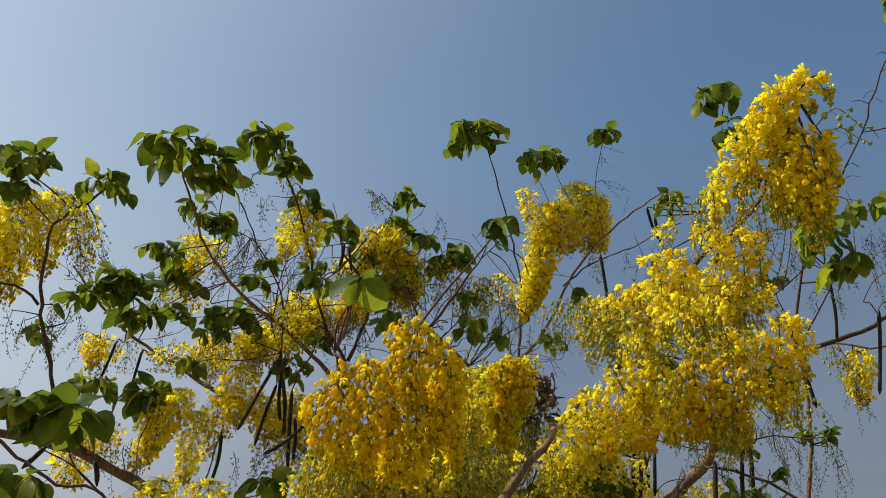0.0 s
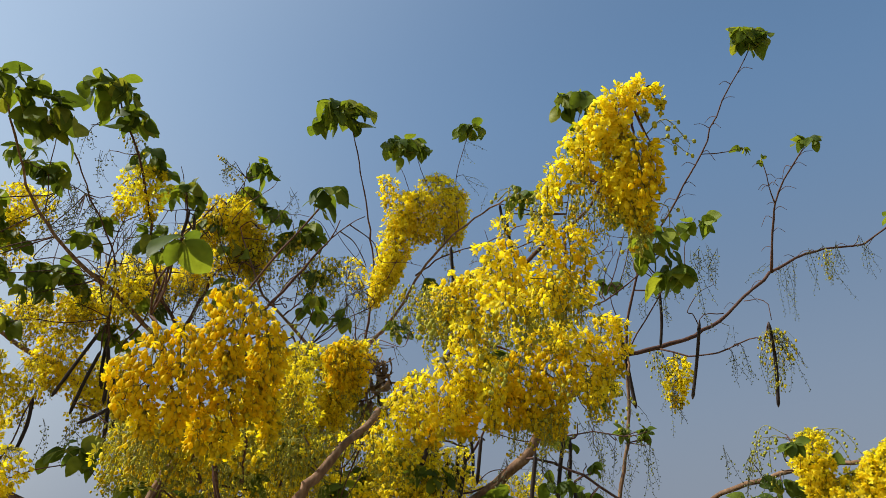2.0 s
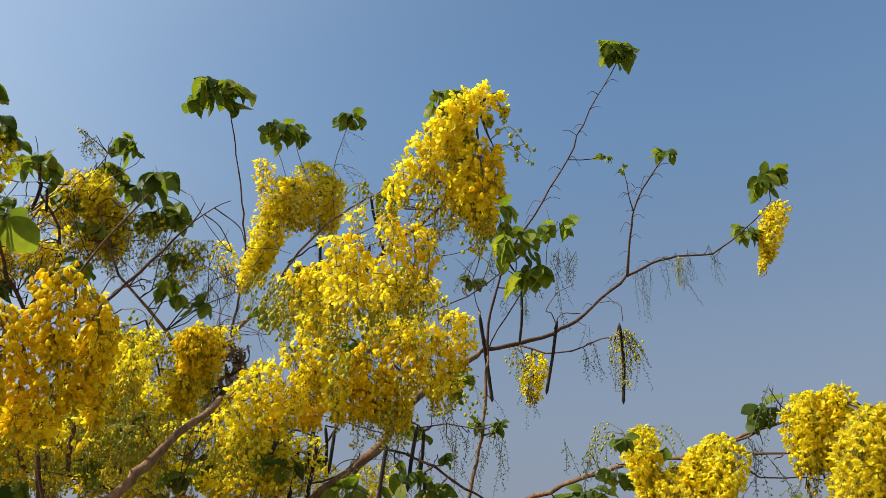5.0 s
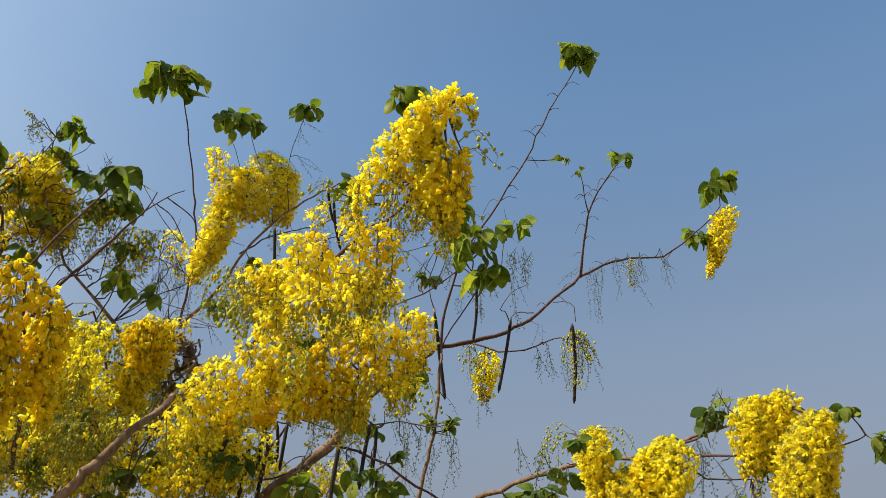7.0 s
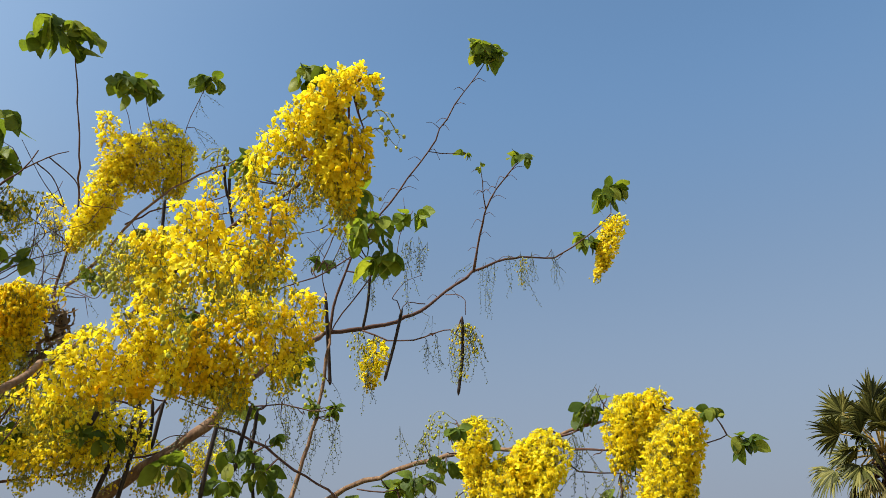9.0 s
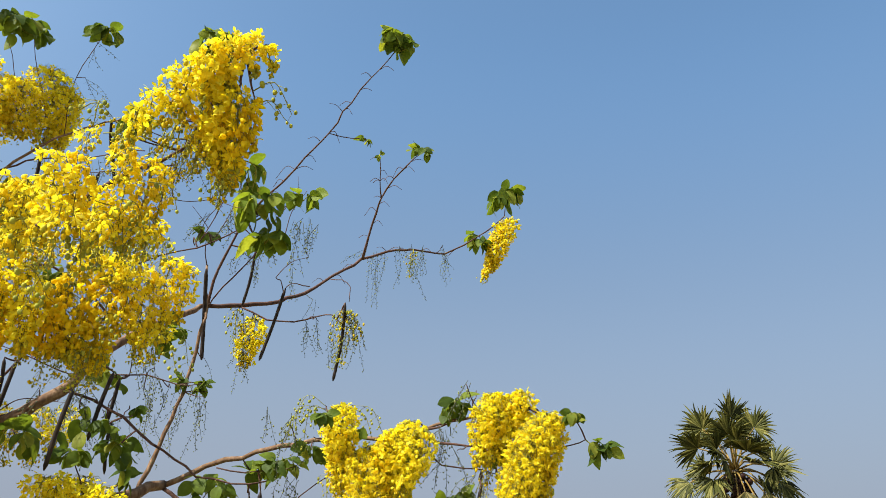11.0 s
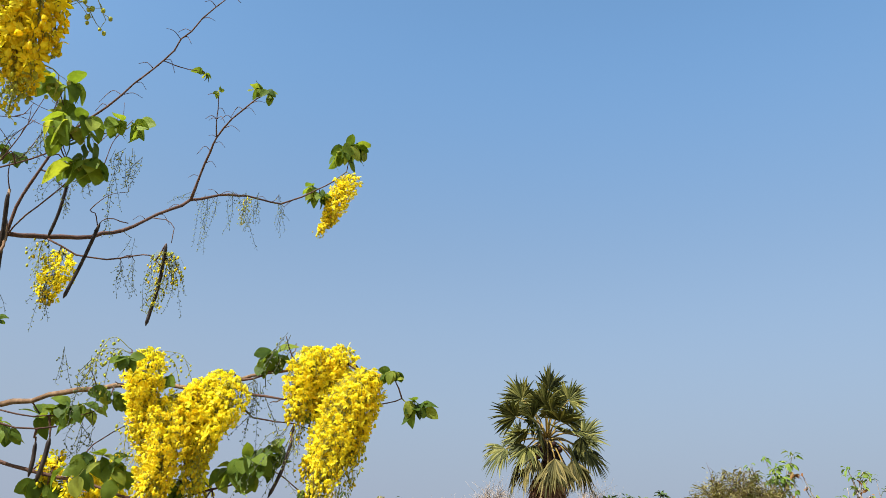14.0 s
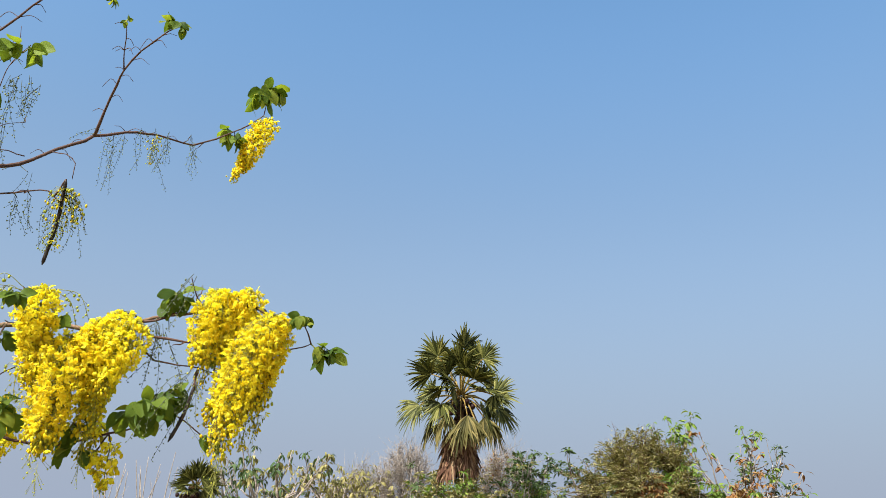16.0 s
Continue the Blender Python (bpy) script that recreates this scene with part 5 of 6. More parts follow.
leaves((-1.439, 3.183, 3.095), 0.170, 0.137, 26, 0.123)
leaves((-1.596, 3.142, 3.021), 0.137, 0.082, 9, 0.109)
leaves((0.867, 3.649, 2.332), 0.088, 0.055, 7, 0.093)
leaves((-1.318, 3.246, 3.314), 0.146, 0.062, 10, 0.101)
leaves((-0.674, 3.284, 3.593), 0.140, 0.098, 12, 0.107)
leaves((-1.406, 3.346, 3.027), 0.140, 0.107, 14, 0.118)
leaves((-1.567, 3.396, 2.706), 0.168, 0.098, 12, 0.107)
leaves((1.662, 3.036, 3.296), 0.190, 0.180, 15, 0.135, SUNLIT_LEAF)
leaves((1.861, 2.960, 3.370), 0.085, 0.060, 5, 0.120, SUNLIT_LEAF)
leaves((1.750, 3.074, 3.151), 0.100, 0.110, 9, 0.140, SUNLIT_LEAF)
leaves((1.522, 3.473, 2.695), 0.079, 0.126, 8, 0.107)
leaves((-0.620, 3.473, 3.262), 0.126, 0.084, 8, 0.095)
leaves((-0.868, 3.483, 3.366), 0.072, 0.063, 7, 0.086)
leaves((0.274, 3.719, 3.047), 0.081, 0.081, 6, 0.109)
leaves((1.585, 3.049, 3.438), 0.100, 0.090, 7, 0.130, SUNLIT_LEAF)
leaves((-0.637, 3.525, 3.381), 0.086, 0.072, 5, 0.098)
leaves((-0.934, 3.508, 3.279), 0.104, 0.069, 6, 0.098)
leaves((1.384, 3.094, 3.907), 0.077, 0.100, 8, 0.124)
leaves((1.794, 3.625, 2.555), 0.044, 0.041, 5, 0.077)
leaves((1.704, 3.665, 2.552), 0.030, 0.041, 4, 0.077)
leaves((-0.649, 3.767, 3.082), 0.118, 0.083, 7, 0.106)
leaves((-1.139, 3.655, 3.068), 0.089, 0.059, 5, 0.106)
leaves((-1.325, 3.583, 3.346), 0.151, 0.121, 16, 0.109)
leaves((-1.074, 3.746, 3.167), 0.218, 0.109, 24, 0.115)
leaves((-1.352, 3.655, 3.166), 0.127, 0.060, 8, 0.106)
leaves((-1.267, 3.766, 2.960), 0.076, 0.060, 6, 0.115)
leaves((-1.455, 3.759, 2.781), 0.136, 0.166, 20, 0.127)
leaves((-0.551, 3.624, 3.649), 0.136, 0.106, 12, 0.115)
leaves((1.351, 3.080, 4.116), 0.157, 0.121, 14, 0.127)
leaves((1.163, 3.435, 3.719), 0.097, 0.076, 8, 0.115)
leaves((0.130, 3.903, 3.161), 0.097, 0.076, 4, 0.109)
leaves((1.641, 3.527, 3.299), 0.045, 0.054, 5, 0.091)
leaves((0.154, 3.818, 3.343), 0.109, 0.091, 8, 0.097)
leaves((-0.283, 3.780, 3.409), 0.109, 0.085, 6, 0.109)
leaves((-0.413, 3.792, 3.585), 0.124, 0.077, 8, 0.105)
leaves((-0.793, 3.995, 2.979), 0.155, 0.124, 10, 0.111)
leaves((2.248, 3.053, 3.919), 0.025, 0.038, 3, 0.069)
leaves((-0.202, 3.738, 3.913), 0.111, 0.063, 10, 0.095)
leaves((0.035, 3.920, 3.598), 0.174, 0.158, 26, 0.108)
leaves((-0.123, 3.859, 3.709), 0.158, 0.079, 12, 0.101)
leaves((-0.265, 3.815, 3.775), 0.127, 0.089, 8, 0.108)
leaves((2.183, 2.736, 4.395), 0.127, 0.083, 11, 0.108)
leaves((2.238, 2.733, 4.357), 0.057, 0.057, 4, 0.127)
leaves((2.579, 2.960, 3.948), 0.065, 0.042, 6, 0.084)
leaves((2.400, 3.125, 3.911), 0.026, 0.019, 3, 0.045)
leaves((0.716, 4.884, 3.501), 0.114, 0.133, 9, 0.107)
leaves((0.942, 4.931, 3.894), 0.099, 0.079, 5, 0.139)
leaves((3.620, 3.589, 3.945), 0.087, 0.119, 8, 0.119)
leaves((0.232, 4.537, 4.925), 0.251, 0.203, 24, 0.170)
leaves((0.703, 4.602, 4.766), 0.235, 0.138, 20, 0.154)
leaves((1.132, 4.449, 4.860), 0.122, 0.073, 9, 0.122)
leaves((3.714, 3.428, 4.280), 0.134, 0.105, 10, 0.162)

dry_leaves((0.454, 3.413, 2.704), 0.045, 0.10, 34, 0.085)
dry_leaves((0.432, 3.449, 2.596), 0.05, 0.06, 16, 0.075)

# bare racemes
raceme((3.028, 3.562, 3.661), (3.048, 3.625, 3.521), 0.050, 0.022, "b", 1.6)
wisp((3.029, 3.992, 3.805), (3.107, 4.109, 3.465))
wisp((3.074, 3.961, 3.803), (3.100, 4.080, 3.537))
wisp((3.295, 3.786, 3.808), (3.365, 3.883, 3.524))
wisp((3.414, 3.690, 3.799), (3.449, 3.750, 3.640))
wisp((2.909, 3.953, 3.761), (2.812, 4.072, 3.660))
wisp((2.031, 3.160, 3.393), (2.111, 3.253, 3.124))
wisp((2.012, 3.186, 3.366), (2.081, 3.244, 3.179))
wisp((2.063, 3.156, 3.367), (2.057, 3.232, 3.233))
wisp((2.231, 3.378, 2.960), (2.274, 3.419, 2.782))
wisp((2.207, 3.396, 2.951), (2.203, 3.447, 2.824))
wisp((2.390, 3.262, 2.992), (2.518, 3.258, 2.777))
wisp((2.405, 3.258, 2.977), (2.464, 3.301, 2.765))
wisp((2.319, 3.320, 2.965), (2.352, 3.399, 2.696))
wisp((2.005, 3.728, 2.998), (2.016, 3.817, 2.717))
wisp((2.057, 3.724, 2.940), (2.083, 3.818, 2.601))
wisp((1.814, 3.687, 2.704), (1.888, 3.681, 2.608))
wisp((1.793, 3.633, 2.527), (1.844, 3.677, 2.218))
wisp((1.824, 3.619, 2.528), (1.863, 3.659, 2.272))
wisp((1.731, 3.677, 2.458), (1.750, 3.719, 2.217))
wisp((1.473, 3.428, 2.539), (1.492, 3.459, 2.389))
wisp((1.559, 3.416, 2.455), (1.560, 3.437, 2.367))
wisp((1.904, 3.447, 3.214), (1.928, 3.486, 3.103))
wisp((1.932, 3.406, 3.270), (1.996, 3.425, 3.160))
wisp((1.260, 4.748, 4.384), (1.280, 4.669, 4.506))
wisp((1.121, 4.635, 4.615), (1.297, 4.663, 4.509))
wisp((1.115, 4.503, 4.809), (1.277, 4.505, 4.755))
wisp((1.107, 4.529, 4.776), (1.167, 4.609, 4.639))
wisp((2.811, 3.611, 3.583), (2.902, 3.708, 3.259))
wisp((2.916, 3.561, 3.655), (3.034, 3.627, 3.364))
wisp((2.999, 3.552, 3.681), (3.106, 3.599, 3.444))
wisp((3.080, 3.540, 3.713), (3.160, 3.587, 3.516))
wisp((3.204, 3.491, 3.742), (3.288, 3.540, 3.535))
wisp((2.267, 3.488, 2.959), (2.287, 3.537, 2.795))
wisp((2.312, 3.453, 2.979), (2.378, 3.484, 2.791))
wisp((1.462, 3.773, 2.848), (1.500, 3.811, 2.687))
wisp((1.552, 3.746, 2.838), (1.583, 3.804, 2.611))
wisp((1.741, 3.557, 2.477), (1.817, 3.579, 2.222))
wisp((1.775, 3.541, 2.481), (1.841, 3.558, 2.276))
wisp((2.009, 3.675, 2.822), (2.062, 3.717, 2.600))
wisp((2.395, 3.678, 3.190), (2.406, 3.747, 3.005))
wisps((-0.882, 3.457, 3.409), 0.202, 0.173, 14)
wisps((-0.835, 3.131, 3.584), 0.082, 0.055, 4)
wisps((-0.320, 3.630, 3.882), 0.077, 0.031, 3)
wisps((-0.567, 3.650, 3.379), 0.118, 0.118, 5)
wisps((-0.012, 3.748, 3.263), 0.177, 0.177, 9)
wisps((-1.738, 3.446, 2.984), 0.148, 0.148, 8)
wisps((-1.645, 2.867, 2.751), 0.113, 0.126, 6)
wisps((-1.298, 3.707, 3.088), 0.181, 0.121, 6)
wisps((-1.508, 3.602, 2.466), 0.144, 0.115, 5)
wisps((-0.851, 3.818, 2.436), 0.173, 0.115, 6)
wisps((0.479, 4.208, 3.395), 0.199, 0.265, 8)
wisps((0.799, 4.167, 3.378), 0.132, 0.265, 7)
wisps((0.208, 4.043, 3.325), 0.190, 0.190, 7)
wisps((1.272, 3.165, 3.351), 0.164, 0.191, 8)
wisps((1.688, 3.412, 3.249), 0.148, 0.177, 6)
wisps((1.121, 3.501, 3.243), 0.230, 0.230, 8)
wisps((1.545, 3.438, 2.391), 0.137, 0.137, 7)
wisps((1.345, 3.373, 2.510), 0.133, 0.080, 4)
wisps((1.067, 3.395, 2.330), 0.155, 0.130, 6)
wisps((0.765, 3.574, 2.283), 0.213, 0.133, 6)
wisps((0.001, 3.538, 2.299), 0.389, 0.155, 12)
wisps((-0.590, 3.741, 3.141), 0.266, 0.177, 6)
wisps((2.287, 2.317, 2.151), 0.078, 0.090, 5)
wisps((2.385, 2.259, 2.015), 0.045, 0.090, 4)
wisps((1.833, 2.806, 2.230), 0.106, 0.094, 5)
wisps((1.951, 2.972, 2.053), 0.062, 0.062, 3)
wisps((2.489, 2.094, 1.898), 0.088, 0.066, 2)
raceme((2.515, 2.025, 2.037), (2.520, 2.054, 1.865), 0.045, 0.025, "b", 2.2)
raceme((2.485, 2.071, 1.972), (2.495, 2.087, 1.813), 0.040, 0.025, "b", 2.2)
wisps((2.313, 2.230, 2.366), 0.022, 0.040, 2)
wisps((-0.988, 3.447, 3.373), 0.230, 0.173, 12)
wisps((-0.763, 3.705, 3.181), 0.207, 0.148, 8)
wisps((-0.411, 3.660, 3.161), 0.144, 0.144, 7)
wisps((-0.198, 3.762, 3.674), 0.186, 0.124, 6)
wisps((-1.435, 3.345, 3.260), 0.173, 0.144, 6)
wisps((1.948, 3.280, 3.258), 0.118, 0.118, 5)
wisps((0.591, 4.243, 3.281), 0.199, 0.132, 8)
wisps((0.324, 4.223, 3.373), 0.199, 0.132, 8)
wisps((1.276, 3.340, 2.294), 0.155, 0.130, 6)

# fine twigs
tangle((-0.895, 3.774, 3.210), 0.363, 0.333, 14)
tangle((-0.392, 3.754, 3.201), 0.295, 0.266, 12)
tangle((0.203, 3.951, 3.285), 0.310, 0.279, 12)
tangle((-1.374, 3.694, 3.053), 0.363, 0.242, 8)
tangle((-0.260, 3.788, 3.560), 0.217, 0.080, 5)
tangle((1.254, 3.468, 3.231), 0.346, 0.317, 10)
tangle((1.839, 3.454, 3.267), 0.181, 0.151, 5)
tangle((0.459, 4.345, 3.323), 0.271, 0.203, 6)
tangle((-0.087, 3.144, 2.211), 0.461, 0.138, 12)
tangle((-0.590, 3.741, 3.141), 0.295, 0.177, 8)
tangle((0.127, 2.922, 2.109), 0.216, 0.086, 6)
tangle((0.847, 3.448, 2.316), 0.389, 0.181, 4)
spurs((1.869, 3.534, 3.510), (2.180, 2.787, 4.284), 14, 0.11)
spurs((2.528, 3.372, 3.500), (2.583, 3.035, 3.944), 10, 0.09)
spurs((2.478, 3.202, 3.723), (2.410, 3.129, 3.897), 5, 0.08)
spurs((2.489, 3.935, 3.328), (3.143, 3.298, 3.631), 8, 0.09)

# green buds
bud_spray((1.944, 2.712, 2.331), (1.865, 2.750, 2.364), (1.829, 2.816, 2.180), 0.0052)
bud_spray((1.937, 2.719, 2.323), (1.855, 2.768, 2.319), (1.857, 2.795, 2.205), 0.0052)
bud_spray((1.949, 2.714, 2.314), (1.891, 2.746, 2.324), (1.894, 2.782, 2.166), 0.0052)
bud_spray((1.980, 2.571, 2.319), (2.044, 2.530, 2.309), (2.096, 2.518, 2.218), 0.0049)
bud_spray((1.964, 2.584, 2.310), (2.024, 2.551, 2.285), (2.066, 2.545, 2.194), 0.0049)
bud_spray((1.944, 2.781, 2.299), (1.871, 2.826, 2.290), (1.835, 2.860, 2.230), 0.0053)
bud_spray((0.865, 1.475, 2.706), (0.902, 1.440, 2.732), (0.965, 1.453, 2.677), 0.0058)
bud_spray((0.883, 1.485, 2.682), (0.912, 1.463, 2.695), (0.954, 1.467, 2.665), 0.0058)
bud_spray((0.858, 1.602, 2.580), (0.891, 1.606, 2.553), (0.907, 1.633, 2.495), 0.0059)
bud_spray((0.844, 1.650, 2.569), (0.871, 1.653, 2.546), (0.890, 1.678, 2.488), 0.0060)
bud_spray((0.916, 1.580, 2.579), (0.948, 1.572, 2.569), (0.961, 1.599, 2.516), 0.0053)
bud_spray((0.547, 1.696, 2.607), (0.578, 1.674, 2.633), (0.630, 1.678, 2.607), 0.0054)
bud_spray((0.725, 1.658, 2.473), (0.773, 1.644, 2.472), (0.804, 1.656, 2.429), 0.0052)
bud_spray((0.699, 1.747, 2.451), (0.736, 1.738, 2.447), (0.772, 1.754, 2.391), 0.0054)
bud_spray((0.854, 1.606, 2.531), (0.881, 1.610, 2.505), (0.893, 1.632, 2.456), 0.0053)
bud_spray((0.642, 1.857, 2.362), (0.680, 1.849, 2.362), (0.711, 1.860, 2.314), 0.0056)
bud_spray((0.613, 1.700, 2.577), (0.647, 1.689, 2.581), (0.684, 1.706, 2.536), 0.0054)
bud_spray((0.556, 1.827, 2.467), (0.592, 1.821, 2.465), (0.620, 1.836, 2.422), 0.0056)
bud_spray((0.039, 2.118, 2.394), (0.093, 2.119, 2.395), (0.124, 2.141, 2.336), 0.0054)
bud_spray((0.377, 1.895, 2.377), (0.425, 1.888, 2.379), (0.456, 1.908, 2.316), 0.0049)
bud_spray((0.655, 1.795, 2.448), (0.714, 1.783, 2.436), (0.742, 1.804, 2.368), 0.0056)
bud_spray((-0.028, 2.138, 2.329), (0.012, 2.142, 2.324), (0.035, 2.162, 2.268), 0.0054)
bud_spray((0.553, 1.887, 2.323), (0.596, 1.879, 2.317), (0.622, 1.894, 2.257), 0.0049)
bud_spray((0.373, 1.954, 2.407), (0.404, 1.959, 2.388), (0.451, 1.979, 2.322), 0.0070)
bud_spray((0.401, 1.941, 2.431), (0.425, 1.948, 2.407), (0.463, 1.974, 2.330), 0.0070)
bud_spray((0.450, 1.985, 2.443), (0.433, 1.997, 2.420), (0.420, 2.024, 2.356), 0.0066)
bud_spray((0.394, 1.968, 2.370), (0.418, 1.969, 2.359), (0.451, 1.979, 2.322), 0.0066)
bud_spray((0.638, 1.848, 2.419), (0.653, 1.856, 2.394), (0.680, 1.883, 2.314), 0.0070)
bud_spray((0.674, 1.856, 2.382), (0.665, 1.869, 2.357), (0.663, 1.898, 2.285), 0.0066)
bud_spray((0.587, 2.009, 2.325), (0.616, 2.009, 2.310), (0.657, 2.018, 2.259), 0.0066)
bud_spray((0.633, 2.006, 2.307), (0.622, 2.017, 2.285), (0.614, 2.040, 2.220), 0.0070)
bud_spray((0.861, 1.967, 2.514), (0.885, 1.967, 2.496), (0.922, 1.978, 2.441), 0.0057)
bud_spray((1.320, 2.815, 2.530), (1.344, 2.816, 2.499), (1.380, 2.830, 2.403), 0.0074)
bud_spray((1.273, 2.844, 2.497), (1.307, 2.843, 2.461), (1.357, 2.855, 2.349), 0.0074)
bud_spray((0.794, 2.072, 2.313), (0.816, 2.074, 2.288), (0.850, 2.089, 2.209), 0.0061)
bud_spray((0.520, 1.885, 2.394), (0.542, 1.888, 2.376), (0.577, 1.905, 2.318), 0.0066)

# ---------------------------------------------------------------- palms
FROND = thin_leafy("palm_frond", ((0.0, (0.024, 0.026, 0.007)), (0.55, (0.068, 0.070, 0.016)), (1.0, (0.22, 0.195, 0.055))), (1.2, 1.2, 0.6), 0.12, 0.45, 8.0)
OLD_FROND = thin_leafy("old_palm_frond", ((0.0, (0.032, 0.030, 0.010)), (0.5, (0.088, 0.074, 0.022)), (1.0, (0.22, 0.165, 0.06))), (1.1, 1.0, 0.6), 0.12, 0.55, 8.0)
DEAD_FROND = thin_leafy("dead_frond", ((0.0, (0.065, 0.030, 0.020)), (0.5, (0.17, 0.085, 0.050)), (1.0, (0.30, 0.19, 0.11))), (1, 0.8, 0.6), 0.12, 0.85, 8.0)
PETIOLE = woody("palm_petiole", ((0.3, (0.13, 0.085, 0.025)), (0.7, (0.34, 0.22, 0.06))), 8.0, None, 0.2, 0.6)
FRUIT = woody("palm_fruit", ((0.3, (0.018, 0.008, 0.010)), (0.7, (0.05, 0.022, 0.02))), 10.0, None, 0.2, 0.4)
PALM_BARK = woody("palm_bark", ((0.3, (0.05, 0.04, 0.032)), (0.7, (0.17, 0.13, 0.10))), 14.0, (1, 1, 5.0), 0.8)


def fan(soup, hub, direction, up, radius, r, spread=112.0, folds=40, sag=0.25):
    """A fan of narrow pleated blades, joined near the hub and split, bent and uneven towards the tips."""
    turn = basis(direction, up)
    cone = r.uniform(0.15, 0.5)
    for k in range(folds):
        a = radians(spread) * (k / (folds - 1) - 0.5) * 2 + r.normal(0, 0.035)
        long = radius * (1 - 0.2 * abs(a) / radians(spread)) * r.uniform(0.78, 1.1)
        loose, swing, lift = r.uniform(0.3, 2.6), r.normal(0, 0.10), r.normal(0, 0.10)
        pts = []
        for q, w in ((0.04, 0.010), (0.45, 0.047), (0.72, 0.027), (0.9, 0.014), (1.0, 0.002)):
            free = max(0.0, q - 0.45)
            b = a + swing * free
            d = np.array([math.sin(b), math.cos(b), 0.0])
            side = np.array([math.cos(b), -math.sin(b), 0.0])
            mid = d * q * long + np.array([0, 0, cone * abs(math.sin(a)) * q * radius * 0.6 + lift * free * radius])
            ctr = mid @ turn.T + hub + np.array([0, 0, -sag * radius * free ** 2 * loose * 1.6])
            wv = (side * w * radius) @ turn.T
            ridge = turn[:, 2] * w * radius * (1.2 if k % 2 else -0.5)
            pts += [ctr - wv, ctr + ridge, ctr + wv]
        soup.add(pts, [(3 * i + c, 3 * i + c + 1, 3 * i + c + 4, 3 * i + c + 3) for i in range(4) for c in (0, 1)])


def palm(foot, heart, lean_out, fronds, dead, radius, reach, skirt, label, seed, face):
    """A fan palm: trunk, petioles with their fans, and a skirt of dead fans that hangs from skirt[0] to skirt[1] under the heart.
    fronds: across, up (of reach), towards the clearing."""
    r = np.random.default_rng(seed)
    ob = tagged(new("fan_palm"), label, "palm tree")
    ob.location = foot
    heart = np.array(heart) - np.array(foot)
    s = Soup()
    tube(s, smooth_line([(0, 0, -0.2), heart * 0.4 + np.array([lean_out, 0, 0]), heart], 0.25), 0.24, 0.19, 12, 0.05, r)
    part("trunk", s.mesh("trunk", PALM_BARK), ob)
    out = np.array([foot[0], foot[1], 0.0]) / math.hypot(foot[0], foot[1])
    across = np.array([out[1], -out[0], 0.0])
    for x, h, near in fronds:
        d = across * x - out * near + np.array([0, 0, h])
        hub = heart + d * reach
        dn = d / (np.linalg.norm(d) + 1e-9)
        s = Soup()
        bend = heart + d * reach * 0.5 + np.array([0, 0, 0.10 * reach]) - out * near * 0.15
        tube(s, smooth_line([heart + dn * 0.1, bend, hub], 0.2), 0.045, 0.026, 5)
        fr = part("frond", s.mesh("frond", PETIOLE), ob)
        s = Soup()
        old = h < -0.45
        droop = dn + np.array([0, 0, -1.6 if old else -0.9 if h < -0.05 else -0.25 if h < 0.4 else 0.1])
        fan(s, hub, droop, -out * face + np.array([0, 0, 0.4]) + across * x * 0.9 + r.normal(0, 0.55, 3), radius * r.uniform(0.85, 1.12) * (0.98 if old else 1.0), r,
            r.uniform(38, 62) if old else r.uniform(70, 95) if h < -0.05 else r.uniform(90, 125), 22 if old else 40, 0.3 if h < 0.0 else 0.14)
        part("blade", s.mesh("blade", OLD_FROND if old else FROND), fr, "yellowing fan folded down" if old else "")
    for i in range(dead):
        a = 6.28 * i / dead * 3 + r.uniform(-0.3, 0.3)
        d = np.array([math.cos(a), math.sin(a), 0.0])
        hub = heart + d * 0.29 * reach * r.uniform(0.7, 1.2) + np.array([0, 0, -r.uniform(skirt[0], skirt[1])])
        s = Soup()
        tube(s, np.array([heart + d * 0.1 + np.array([0, 0, -0.3]), heart + d * 0.2 + np.array([0, 0, -0.5 * skirt[0] - 0.2]), hub]), 0.03, 0.02, 5)
        fr = part("dead_frond", s.mesh("dead_frond", DEAD_FROND), ob)
        s = Soup()
        fan(s, hub, d * r.uniform(0.05, 0.3) + np.array([0, 0, -1.0]), d, radius * r.uniform(0.85, 1.15), r, r.uniform(22, 40), 13, 0.1)
        part("blade", s.mesh("blade", DEAD_FROND), fr, "brown withered fan hanging down the trunk")
    # ripening fruit in bunches round the heart
    for i in range(5):
        s = Soup()
        a = 6.28 * i / 5 + 0.4
        c = heart + np.array([math.cos(a) * 0.38, math.sin(a) * 0.38, -0.55]) * reach / 1.9
        tube(s, np.array([heart, (heart + c) / 2 + np.array([0, 0, 0.1]), c]), 0.03, 0.02, 5)
        for k in range(9):
            s.add(BALL[0] * 0.11 * r.uniform(0.8, 1.2) + c + r.normal(0, 0.19, 3), BALL[1])
        part("fruit_head", s.mesh("fruit_head", FRUIT), ob, "bunch of dark purple-brown fruit")
    return ob


# ---------------------------------------------------------------- far trees
# Base colours are lightened to stand for the haze over these trees.
OLIVE = thin_leafy("olive_foliage", ((0.0, (0.13, 0.115, 0.042)), (0.6, (0.235, 0.20, 0.072)), (1.0, (0.34, 0.27, 0.12))), (1.2, 1.2, 0.6), 0.25, 0.7, 5.0)
FRESH = thin_leafy("fresh_foliage", ((0.0, (0.08, 0.13, 0.022)), (0.6, (0.14, 0.20, 0.035)), (1.0, (0.24, 0.28, 0.06))), (1.4, 1.4, 0.6), 0.3, 0.55, 5.0)
